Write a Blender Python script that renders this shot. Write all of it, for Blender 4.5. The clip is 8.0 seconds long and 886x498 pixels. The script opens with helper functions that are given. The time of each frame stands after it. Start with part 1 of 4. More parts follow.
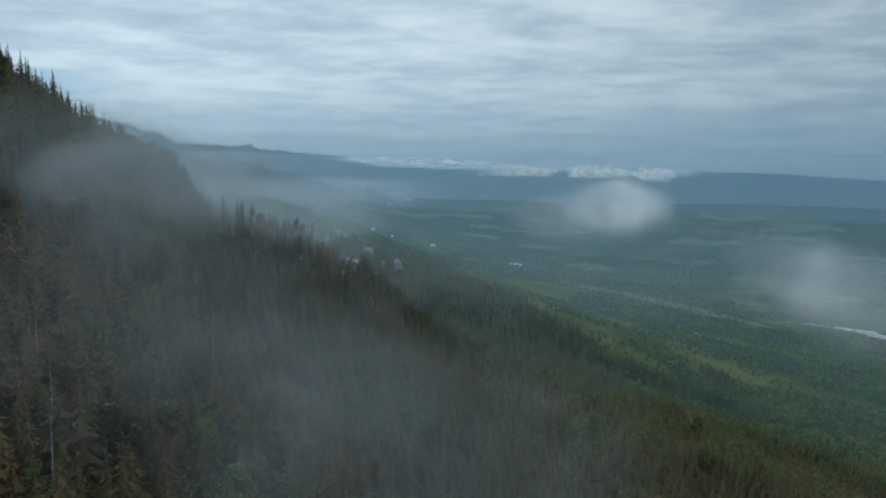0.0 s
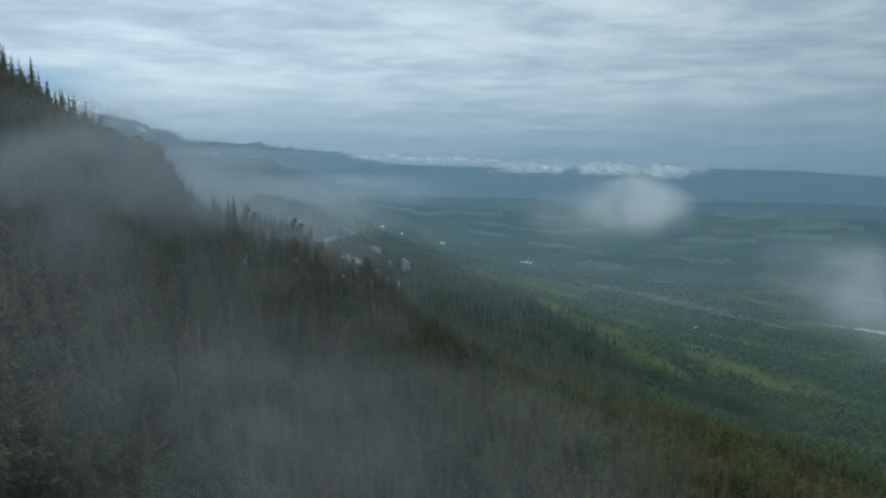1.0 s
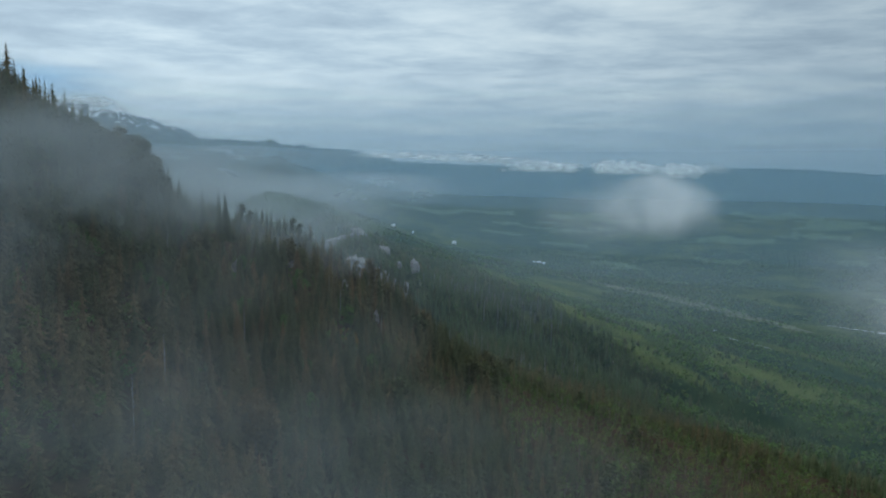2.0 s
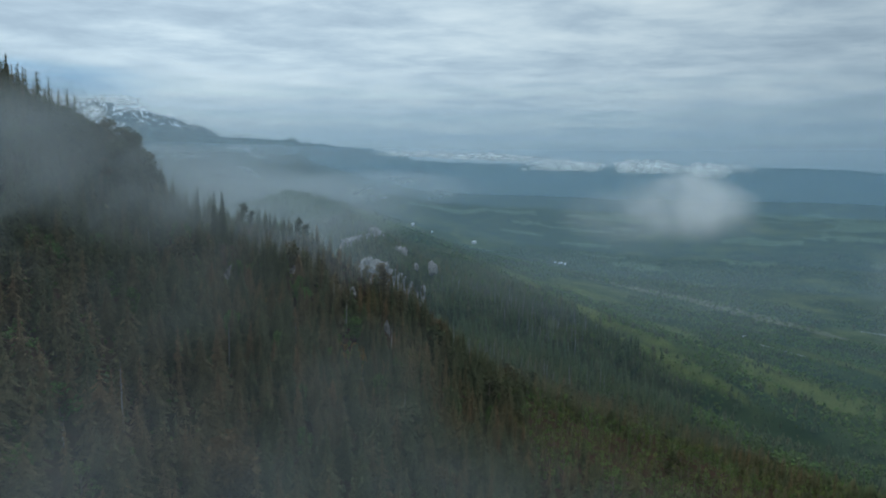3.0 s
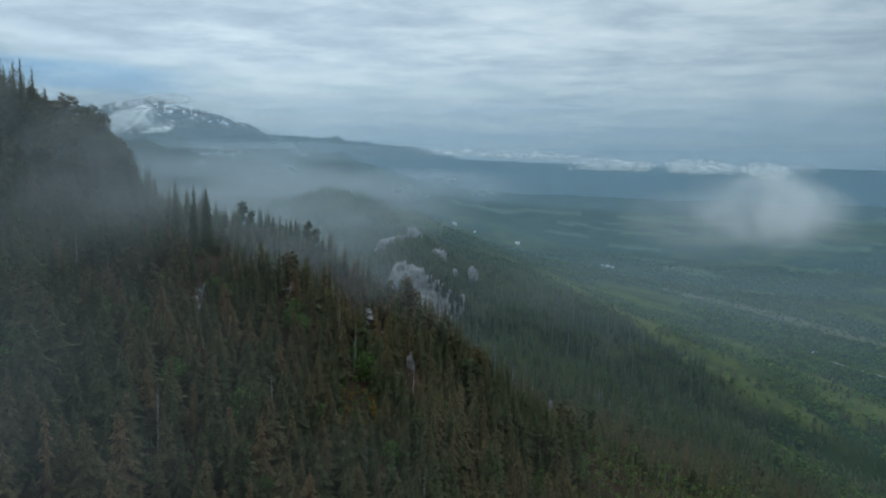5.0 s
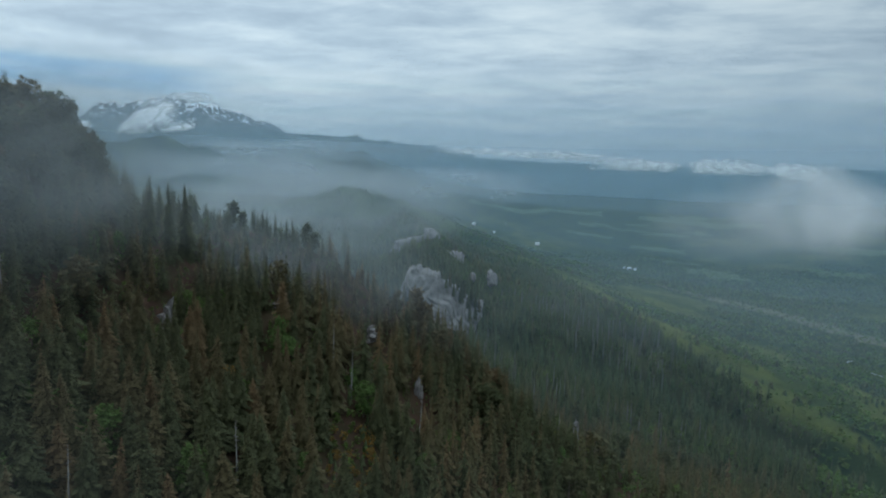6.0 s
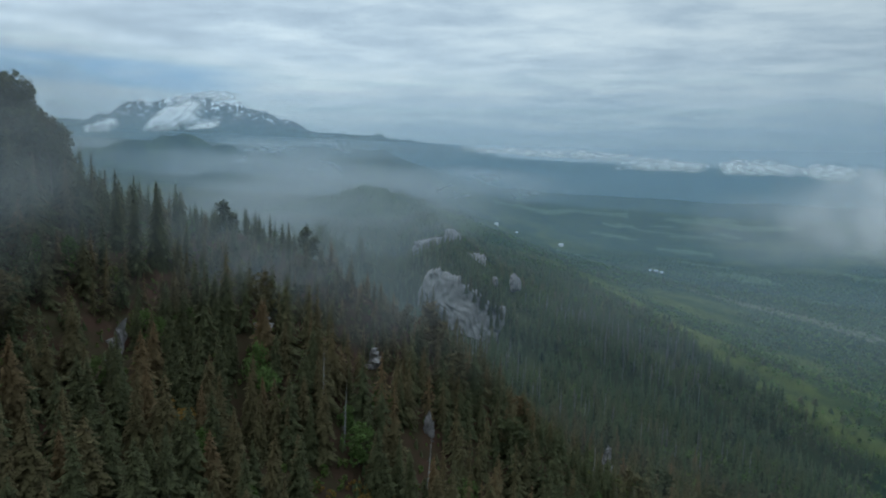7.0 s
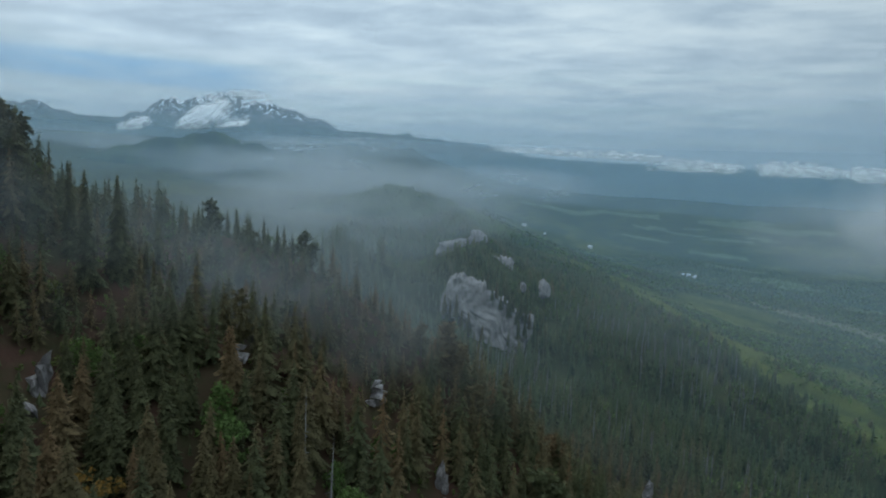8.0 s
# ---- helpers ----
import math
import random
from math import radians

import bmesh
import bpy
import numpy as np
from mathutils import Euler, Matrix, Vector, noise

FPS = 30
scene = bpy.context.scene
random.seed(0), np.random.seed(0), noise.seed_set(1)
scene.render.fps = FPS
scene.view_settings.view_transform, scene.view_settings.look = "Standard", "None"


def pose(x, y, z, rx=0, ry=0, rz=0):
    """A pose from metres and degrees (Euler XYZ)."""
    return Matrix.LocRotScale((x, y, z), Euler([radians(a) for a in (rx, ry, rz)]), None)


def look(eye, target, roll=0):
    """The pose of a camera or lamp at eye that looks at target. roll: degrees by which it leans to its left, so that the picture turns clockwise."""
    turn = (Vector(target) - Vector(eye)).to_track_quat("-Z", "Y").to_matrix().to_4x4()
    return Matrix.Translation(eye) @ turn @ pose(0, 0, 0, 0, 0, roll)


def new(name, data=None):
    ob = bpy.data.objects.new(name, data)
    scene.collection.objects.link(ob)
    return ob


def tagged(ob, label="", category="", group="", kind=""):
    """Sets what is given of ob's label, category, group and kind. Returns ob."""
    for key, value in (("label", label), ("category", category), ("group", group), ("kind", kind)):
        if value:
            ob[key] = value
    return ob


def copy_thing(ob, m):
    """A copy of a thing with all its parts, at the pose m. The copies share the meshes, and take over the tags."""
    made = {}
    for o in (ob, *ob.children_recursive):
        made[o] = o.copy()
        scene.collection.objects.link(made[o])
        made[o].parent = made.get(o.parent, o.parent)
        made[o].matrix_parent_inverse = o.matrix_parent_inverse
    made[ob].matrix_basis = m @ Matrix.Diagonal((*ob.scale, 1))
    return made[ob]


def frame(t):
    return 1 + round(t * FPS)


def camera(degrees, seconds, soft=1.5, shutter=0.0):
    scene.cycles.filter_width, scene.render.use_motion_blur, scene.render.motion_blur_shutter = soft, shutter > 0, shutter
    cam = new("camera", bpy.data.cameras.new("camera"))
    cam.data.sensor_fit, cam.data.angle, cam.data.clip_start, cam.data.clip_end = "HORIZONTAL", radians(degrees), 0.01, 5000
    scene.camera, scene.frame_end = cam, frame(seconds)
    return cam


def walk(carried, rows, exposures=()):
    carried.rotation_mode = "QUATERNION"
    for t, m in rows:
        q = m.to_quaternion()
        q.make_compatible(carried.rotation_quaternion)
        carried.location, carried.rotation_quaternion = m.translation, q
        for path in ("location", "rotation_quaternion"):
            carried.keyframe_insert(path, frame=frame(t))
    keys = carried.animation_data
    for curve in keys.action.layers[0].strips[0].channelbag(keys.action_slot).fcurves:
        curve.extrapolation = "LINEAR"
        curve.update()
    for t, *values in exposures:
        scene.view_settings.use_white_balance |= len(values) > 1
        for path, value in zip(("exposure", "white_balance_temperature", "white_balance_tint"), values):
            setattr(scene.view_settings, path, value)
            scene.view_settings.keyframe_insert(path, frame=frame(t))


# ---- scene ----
# Drone flight along a misty, forested mountain slope above a wide valley. Metres, z up.
cam = camera(71.5, 8.0, soft=1.9)
PATH = [
    (0, 0.00, 0.00, 400.00, 84.00, -0.60, 0.06),
    (0.5, 0.65, 11.17, 399.80, 83.87, -0.55, 0.63),
    (1, 1.11, 22.67, 399.59, 83.76, -0.58, 1.01),
    (1.5, 1.40, 34.46, 399.35, 83.67, -0.65, 1.47),
    (2, 1.50, 46.51, 399.10, 83.60, -0.74, 2.13),
    (2.5, 1.42, 58.79, 398.84, 83.54, -0.83, 2.99),
    (3, 1.16, 71.26, 398.56, 83.49, -0.93, 3.99),
    (3.5, 0.72, 83.89, 398.27, 83.45, -1.02, 5.05),
    (4, 0.11, 96.65, 397.98, 83.41, -1.13, 6.10),
    (4.5, -0.70, 109.49, 397.68, 83.37, -1.24, 7.10),
    (5, -1.68, 122.39, 397.38, 83.32, -1.37, 8.03),
    (5.5, -2.84, 135.31, 397.08, 83.28, -1.50, 8.93),
    (6, -4.18, 148.23, 396.77, 83.22, -1.65, 9.84),
    (6.5, -5.70, 161.09, 396.47, 83.17, -1.82, 10.84),
    (7, -7.40, 173.88, 396.17, 83.10, -1.99, 11.97),
    (7.5, -9.28, 186.55, 395.89, 83.03, -2.20, 13.24),
    (8, -11.35, 199.08, 395.60, 82.96, -2.46, 14.55),
]
walk(cam, [(t, pose(x, y, z, rx, ry, rz)) for t, x, y, z, rx, ry, rz in PATH])
scene.cycles.transparent_max_bounces = 64

# ---- world: high overcast with streaks of cloud, and a broad weak sun behind it ----
SUN_EL, SUN_AZ = radians(42), radians(-50)
SUN_WAY = (math.sin(SUN_AZ) * math.cos(SUN_EL), math.cos(SUN_AZ) * math.cos(SUN_EL), math.sin(SUN_EL))


def node(nt, kind, links=(), operation="", data_type="", attribute_name=""):
    """A node; links: (input, socket or value) pairs."""
    n = nt.nodes.new(kind)
    if operation:
        n.operation = operation
    if data_type:
        n.data_type = data_type
    if attribute_name:
        n.attribute_name = attribute_name
    for key, v in links:
        if isinstance(v, bpy.types.NodeSocket):
            nt.links.new(v, n.inputs[key])
        else:
            n.inputs[key].default_value = v
    return n


def calc(nt, op, a, b=0.0, clamp=False):
    n = node(nt, "ShaderNodeMath", [(0, a), (1, b)], operation=op)
    n.use_clamp = clamp
    return n.outputs[0]


def ramp(nt, fac, stops):
    n = node(nt, "ShaderNodeValToRGB", [(0, fac)])
    el = n.color_ramp.elements
    while len(el) < len(stops):
        el.new(0.5)
    for e, (p, c) in zip(el, stops):
        e.position, e.color = p, (*c, 1) if len(c) == 3 else c
    return n.outputs[0]


def blend(nt, fac, a, b):
    n = node(nt, "ShaderNodeMix", [(0, fac)], data_type="RGBA")
    for key, v in ((6, a), (7, b)):
        if isinstance(v, bpy.types.NodeSocket):
            nt.links.new(v, n.inputs[key])
        else:
            n.inputs[key].default_value = (*v, 1)
    return n.outputs[2]


def grey(v):
    return (v, v, v)


world = bpy.data.worlds.new("overcast_sky")
scene.world = world
world.use_nodes = True
wt = world.node_tree
wt.nodes.clear()
sky = node(wt, "ShaderNodeTexSky")
sky.sky_type, sky.sun_disc = "NISHITA", False
sky.sun_elevation, sky.sun_rotation = SUN_EL, SUN_AZ
ray_way = node(wt, "ShaderNodeTexCoord").outputs["Generated"]
sx, sy, sz = node(wt, "ShaderNodeSeparateXYZ", [(0, ray_way)]).outputs
up = calc(wt, "ADD", calc(wt, "MAXIMUM", sz, 0.0), 0.05)
deck = node(wt, "ShaderNodeCombineXYZ", [(0, calc(wt, "DIVIDE", sx, up)), (1, calc(wt, "DIVIDE", sy, up))]).outputs[0]
streak = node(wt, "ShaderNodeMapping", [(0, deck), ("Rotation", (0, 0, radians(8))), ("Scale", (0.60, 0.85, 1))]).outputs[0]
broad = node(wt, "ShaderNodeTexNoise", [("Vector", streak), ("Scale", 0.62), ("Detail", 7.0), ("Roughness", 0.55), ("Distortion", 0.25)]).outputs[0]
fine = node(wt, "ShaderNodeTexNoise", [("Vector", streak), ("Scale", 3.0), ("Detail", 9.0), ("Roughness", 0.60), ("Distortion", 0.25)]).outputs[0]
cover = calc(wt, "ADD", calc(wt, "MULTIPLY", broad, 0.62), calc(wt, "MULTIPLY", fine, 0.38))
cloud_col = ramp(wt, cover, [(0.38, (0.30, 0.405, 0.50)), (0.46, (0.385, 0.505, 0.60)), (0.53, (0.49, 0.615, 0.695)), (0.62, (0.60, 0.72, 0.78))])
low = ramp(wt, sz, [(0.0, grey(1.0)), (0.03, grey(0.85)), (0.12, grey(0.25)), (0.25, grey(0.0))])
cloud_col = blend(wt, calc(wt, "MULTIPLY", low, 0.75), cloud_col, (0.395, 0.565, 0.695))
away = node(wt, "ShaderNodeVectorMath", [(0, ray_way), (1, (-0.70, 0.703, 0.122))], operation="DOT_PRODUCT").outputs["Value"]
gap = calc(wt, "MULTIPLY", ramp(wt, sz, [(0.102, grey(0)), (0.113, grey(1)), (0.138, grey(1)), (0.150, grey(0))]), ramp(wt, away, [(0.955, grey(0)), (0.985, grey(1))]))
gap = calc(wt, "MULTIPLY", gap, ramp(wt, fine, [(0.35, grey(1)), (0.65, grey(0.6))]))
cloud_col = blend(wt, gap, cloud_col, (0.215, 0.40, 0.60))
toward = node(wt, "ShaderNodeVectorMath", [(0, ray_way), (1, SUN_WAY)], operation="DOT_PRODUCT").outputs["Value"]
glow = node(wt, "ShaderNodeVectorMath", [(0, cloud_col)], operation="SCALE")
zenith = calc(wt, "MULTIPLY", calc(wt, "MAXIMUM", calc(wt, "SUBTRACT", sz, 0.28), 0.0), 2.4)
wt.links.new(calc(wt, "ADD", calc(wt, "ADD", calc(wt, "MULTIPLY", toward, 0.6), 0.735), zenith), glow.inputs["Scale"])
cloud_col = glow.outputs[0]
clear = node(wt, "ShaderNodeMix", [(0, 0.93)], data_type="RGBA")
scaled = node(wt, "ShaderNodeVectorMath", [(0, sky.outputs[0])], operation="SCALE")
scaled.inputs["Scale"].default_value = 0.10
wt.links.new(scaled.outputs[0], clear.inputs[6])
wt.links.new(cloud_col, clear.inputs[7])
back = node(wt, "ShaderNodeBackground", [("Color", clear.outputs[2]), ("Strength", 1.0)])
wt.links.new(back.outputs[0], node(wt, "ShaderNodeOutputWorld").inputs[0])

sun = new("sun", bpy.data.lights.new("sun", "SUN"))
sun.data.energy, sun.data.angle, sun.data.color = 0.8, radians(25), (1.0, 0.96, 0.9)
sun.matrix_world = look((0, 0, 900), Vector((0, 0, 900)) - Vector(SUN_WAY))


# ---- materials ----
def material(name):
    m = bpy.data.materials.new(name)
    m.use_nodes = True
    m.node_tree.nodes.clear()
    return m, m.node_tree


def close(nt, shader):
    nt.links.new(shader, node(nt, "ShaderNodeOutputMaterial").inputs[0])


def surface(nt, colour, rough=0.9, bump=None, strength=0.5, distance=0.3, specular=0.25, done=True):
    b = node(nt, "ShaderNodeBsdfPrincipled", [("Base Color", colour), ("Roughness", rough), ("Specular IOR Level", specular)])
    if bump is not None:
        bp = node(nt, "ShaderNodeBump", [("Height", bump), ("Strength", strength), ("Distance", distance)])
        nt.links.new(bp.outputs[0], b.inputs["Normal"])
    if done:
        close(nt, b.outputs[0])
    return b.outputs[0]


def world_noise(nt, scale, detail=5.0, rough=0.55, stretch=(1, 1, 1), distort=0.0):
    p = node(nt, "ShaderNodeNewGeometry").outputs["Position"]
    p = node(nt, "ShaderNodeMapping", [(0, p), ("Scale", stretch)]).outputs[0]
    return node(nt, "ShaderNodeTexNoise", [("Vector", p), ("Scale", scale), ("Detail", detail), ("Roughness", rough), ("Distortion", distort)]).outputs[0]


def foliage(name, dark, light, rust, gaps=0.0):
    """Needles and leaves; each tree carries its own tint, stronger towards its top: 0 green, 1 rust brown. gaps: how
    much of a spray is open between the twigs.
    """
    m, nt = material(name)
    tint = node(nt, "ShaderNodeAttribute", attribute_name="tint").outputs["Fac"]
    grain = world_noise(nt, 0.9, 4.0, 0.65)
    fleck = world_noise(nt, 6.0, 3.0, 0.6)
    green = blend(nt, ramp(nt, grain, [(0.3, grey(0)), (0.7, grey(1))]), dark, light)
    col = blend(nt, tint, green, rust)
    col = blend(nt, calc(nt, "MULTIPLY", ramp(nt, fleck, [(0.45, grey(0)), (0.75, grey(1))]), 0.45), col, (0.10, 0.095, 0.045))
    leaf = surface(nt, col, 0.85, fleck, 0.3, 0.2, 0.12, done=False)
    through_leaf = node(nt, "ShaderNodeBsdfTranslucent", [("Color", col)]).outputs[0]
    leaf = node(nt, "ShaderNodeMixShader", [(0, 0.3), (1, leaf), (2, through_leaf)]).outputs[0]
    if not gaps:
        close(nt, leaf)
    else:
        twigs = world_noise(nt, 2.8, 3.0, 0.6, (1, 1, 1.6))
        hole = ramp(nt, twigs, [(gaps - 0.03, grey(1)), (gaps + 0.03, grey(0))])
        clear = node(nt, "ShaderNodeBsdfTransparent").outputs[0]
        close(nt, node(nt, "ShaderNodeMixShader", [(0, hole), (1, leaf), (2, clear)]).outputs[0])
    return m


NEEDLE_TONES = (0.045, 0.056, 0.030), (0.092, 0.101, 0.046), (0.165, 0.102, 0.053)
LEAF_TONES = (0.064, 0.118, 0.036), (0.105, 0.188, 0.052), (0.17, 0.12, 0.04)
NEEDLES, LEAVES = foliage("needles", *NEEDLE_TONES, 0.44), foliage("leaves", *LEAF_TONES, 0.44)
FAR_NEEDLES = foliage("far_needles", (0.052, 0.076, 0.036), (0.086, 0.112, 0.048), (0.13, 0.10, 0.058))
FAR_LEAVES = foliage("far_leaves", (0.076, 0.132, 0.032), (0.118, 0.188, 0.044), (0.11, 0.095, 0.045))
SHRUB_LEAVES = foliage("shrub_leaves", (0.15, 0.11, 0.03), (0.25, 0.155, 0.036), (0.24, 0.125, 0.03), 0.44)

BARK, nt = material("bark")
surface(nt, blend(nt, world_noise(nt, 3.0, 4, 0.6, (1, 1, 0.2)), (0.06, 0.045, 0.035), (0.16, 0.13, 0.105)), 0.9, world_noise(nt, 8.0), 0.5, 0.1)
DEADWOOD, nt = material("dead_wood")
surface(nt, blend(nt, world_noise(nt, 3.0, 4, 0.6, (1, 1, 0.2)), (0.10, 0.095, 0.09), (0.22, 0.21, 0.20)), 0.9, world_noise(nt, 8.0), 0.5, 0.1)

GROUND, nt = material("forest_floor_and_meadow")
open_land = node(nt, "ShaderNodeAttribute", attribute_name="open_land").outputs["Fac"]
n1, n2, n3 = world_noise(nt, 0.012, 6, 0.6), world_noise(nt, 0.15, 5, 0.6), world_noise(nt, 0.008, 7, 0.66, (1, 1, 1))
floor_col = blend(nt, ramp(nt, n2, [(0.35, grey(0)), (0.65, grey(1))]), (0.058, 0.032, 0.024), (0.036, 0.034, 0.018))
grass = blend(nt, ramp(nt, n1, [(0.35, grey(0)), (0.65, grey(1))]), (0.056, 0.070, 0.022), (0.092, 0.101, 0.032))
grass = blend(nt, calc(nt, "MULTIPLY", ramp(nt, n2, [(0.45, grey(0)), (0.7, grey(1))]), 0.5), grass, (0.058, 0.078, 0.026))
woods = blend(nt, ramp(nt, n1, [(0.4, grey(0)), (0.6, grey(1))]), (0.026, 0.040, 0.018), (0.044, 0.058, 0.023))
wood_here = node(nt, "ShaderNodeAttribute", attribute_name="wood").outputs["Fac"]
open_mix = calc(nt, "SUBTRACT", ramp(nt, n3, [(0.40, grey(0)), (0.66, grey(1))]), wood_here, True)
plain_col = blend(nt, open_mix, woods, grass)
col = blend(nt, ramp(nt, open_land, [(0.0, grey(0)), (0.5, grey(1))]), floor_col, plain_col)
surface(nt, col, 0.95, n2, 0.6, 1.0, 0.0)

ROCK, nt = material("pale_limestone")
r1, r2 = world_noise(nt, 0.16, 6, 0.65, (1, 1, 0.6)), world_noise(nt, 0.9, 5, 0.7, (1, 1, 0.5))
stone = blend(nt, ramp(nt, r1, [(0.35, grey(0)), (0.65, grey(1))]), (0.165, 0.156, 0.155), (0.29, 0.274, 0.271))
stone = blend(nt, calc(nt, "MULTIPLY", ramp(nt, r2, [(0.56, grey(0)), (0.70, grey(1))]), 0.75), stone, (0.06, 0.06, 0.045))
seam = world_noise(nt, 0.30, 6, 0.65, (1, 1, 0.30), 0.6)
stone = blend(nt, calc(nt, "MULTIPLY", ramp(nt, seam, [(0.54, grey(0)), (0.60, grey(1))]), 0.62), stone, (0.07, 0.068, 0.06))
surface(nt, stone, 0.9, calc(nt, "ADD", r2, seam), 0.6, 0.8)

BOULDER, nt = material("lichened_boulder")
b1, b2 = world_noise(nt, 0.5, 6, 0.65), world_noise(nt, 2.2, 5, 0.7, (1, 1, 0.6))
stone = blend(nt, ramp(nt, b1, [(0.35, grey(0)), (0.65, grey(1))]), (0.11, 0.10, 0.10), (0.27, 0.25, 0.248))
stone = blend(nt, calc(nt, "MULTIPLY", ramp(nt, b2, [(0.50, grey(0)), (0.64, grey(1))]), 0.8), stone, (0.055, 0.052, 0.035))
surface(nt, stone, 0.9, b2, 0.8, 0.3)

HILL, nt = material("distant_wooded_hill")
h1, h2 = world_noise(nt, 0.006, 7, 0.62), world_noise(nt, 0.04, 4, 0.6)
hill_col = blend(nt, ramp(nt, h1, [(0.42, grey(0)), (0.6, grey(1))]), (0.025, 0.04, 0.03), (0.052, 0.07, 0.038))
surface(nt, hill_col, 0.95, h2, 0.7, 6.0, 0.0)

KNOLL, nt = material("green_knoll_wood")
h1, h2 = world_noise(nt, 0.012, 7, 0.62), world_noise(nt, 0.09, 5, 0.65)
hill_col = blend(nt, ramp(nt, h1, [(0.40, grey(0)), (0.62, grey(1))]), (0.036, 0.056, 0.030), (0.064, 0.088, 0.038))
surface(nt, hill_col, 0.95, h2, 0.8, 4.0, 0.0)

PEAK, nt = material("snow_streaked_mountain")
pz = node(nt, "ShaderNodeSeparateXYZ", [(0, node(nt, "ShaderNodeNewGeometry").outputs["Position"])]).outputs[2]
k1, k2 = world_noise(nt, 0.024, 9, 0.68, (1, 1, 0.30), 1.0), world_noise(nt, 0.05, 5, 0.6)
stone = blend(nt, ramp(nt, k2, [(0.4, grey(0)), (0.6, grey(1))]), (0.05, 0.06, 0.06), (0.16, 0.16, 0.155))
wooded = blend(nt, ramp(nt, k2, [(0.4, grey(0)), (0.6, grey(1))]), (0.025, 0.04, 0.03), (0.05, 0.065, 0.035))
height = calc(nt, "DIVIDE", calc(nt, "SUBTRACT", pz, 570.0), 270.0, True)
stone = blend(nt, ramp(nt, height, [(0.15, grey(0)), (0.5, grey(1))]), wooded, stone)
snow = calc(nt, "ADD", k1, calc(nt, "MULTIPLY", height, 0.16))
snow = calc(nt, "MULTIPLY", ramp(nt, snow, [(0.655, grey(0)), (0.68, grey(1))]), ramp(nt, height, [(0.36, grey(0)), (0.56, grey(1))]))
surface(nt, blend(nt, snow, stone, (0.85, 0.87, 0.9)), 0.8, k2, 0.6, 5.0)

GRAVEL, nt = material("river_gravel")
surface(nt, blend(nt, ramp(nt, world_noise(nt, 0.06, 6, 0.7), [(0.38, grey(0)), (0.62, grey(1))]), (0.10, 0.11, 0.09), (0.46, 0.45, 0.42)), 0.8, world_noise(nt, 1.0), 0.4, 0.3)
TRACK, nt = material("dry_grass_track")
surface(nt, blend(nt, world_noise(nt, 0.05, 5, 0.6), (0.062, 0.068, 0.033), (0.105, 0.100, 0.052)), 0.95)
FIELD, nt = material("green_field")
surface(nt, blend(nt, world_noise(nt, 0.02, 5, 0.6), (0.044, 0.072, 0.026), (0.070, 0.100, 0.036)), 0.95)
PLASTER, nt = material("white_house_wall")
surface(nt, blend(nt, world_noise(nt, 0.6), (0.70, 0.70, 0.68), (0.82, 0.82, 0.80)), 0.8)
TIN, nt = material("pale_sheet_roof")
surface(nt, blend(nt, world_noise(nt, 0.8), (0.55, 0.57, 0.60), (0.72, 0.74, 0.76)), 0.5)
PANE, nt = material("dark_window")
surface(nt, (0.04, 0.05, 0.06, 1), 0.1)


def vapour(name, colour, scale, lo, hi, stretch=(1, 1, 1), detail=4.0):
    """Droplets hanging in the air: lit from both sides, half open to what lies behind. The mesh attribute "soft" is the thickness."""
    m, nt = material(name)
    soft = node(nt, "ShaderNodeAttribute", attribute_name="soft").outputs["Fac"]
    wisps = world_noise(nt, scale, detail, 0.56, stretch, 0.9)
    curls = world_noise(nt, scale * 3.1, detail + 1, 0.6, stretch, 1.2)
    wisps = calc(nt, "ADD", calc(nt, "MULTIPLY", wisps, 0.74), calc(nt, "MULTIPLY", curls, 0.26))
    a = calc(nt, "MULTIPLY", soft, ramp(nt, wisps, [(lo, grey(0)), (hi, grey(1))]), True)
    both = node(nt, "ShaderNodeMixShader", [(0, 0.5), (1, node(nt, "ShaderNodeBsdfDiffuse", [("Color", (*colour, 1))]).outputs[0]),
                                            (2, node(nt, "ShaderNodeBsdfTranslucent", [("Color", (*colour, 1))]).outputs[0])]).outputs[0]
    clear = node(nt, "ShaderNodeBsdfTransparent").outputs[0]
    close(nt, node(nt, "ShaderNodeMixShader", [(0, a), (1, clear), (2, both)]).outputs[0])
    return m


WISP = vapour("wisp", (0.57, 0.65, 0.69), 0.02, 0.30, 0.66, (1, 1, 1.3))
MIST = vapour("mist", (0.44, 0.485, 0.50), 0.022, 0.34, 0.62, (1, 1, 1.3))
FAR_MIST = vapour("far_mist", (0.69, 0.75, 0.79), 0.0035, 0.26, 0.62, (1, 1, 2.5))
CLOUD = vapour("cloud", (0.95, 0.96, 0.97), 0.024, 0.26, 0.64, (1, 1, 1), 4.5)
FAR_CLOUD = vapour("far_cloud", (0.97, 0.98, 0.985), 0.014, 0.32, 0.62, (1, 1, 1.4), 5.0)
SUMMIT_CLOUD = vapour("summit_cloud", (0.97, 0.98, 0.985), 0.010, 0.36, 0.56, (1, 1, 1.2), 6.0)
# the pale blue of distance, put into the colour of thin sheets
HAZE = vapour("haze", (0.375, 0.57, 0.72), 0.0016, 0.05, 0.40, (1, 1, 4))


# ---- mesh helpers ----
def mesh_of(name, verts, faces, mat, attrs=(), smooth=False):
    me = bpy.data.meshes.new(name)
    me.from_pydata([tuple(v) for v in verts], [], [tuple(f) for f in faces])
    me.materials.append(mat)
    for key, values in attrs:
        me.attributes.new(key, "FLOAT", "POINT").data.foreach_set("value", np.asarray(values, dtype=np.float32))
    if smooth:
        me.shade_smooth()
    me.update()
    return me


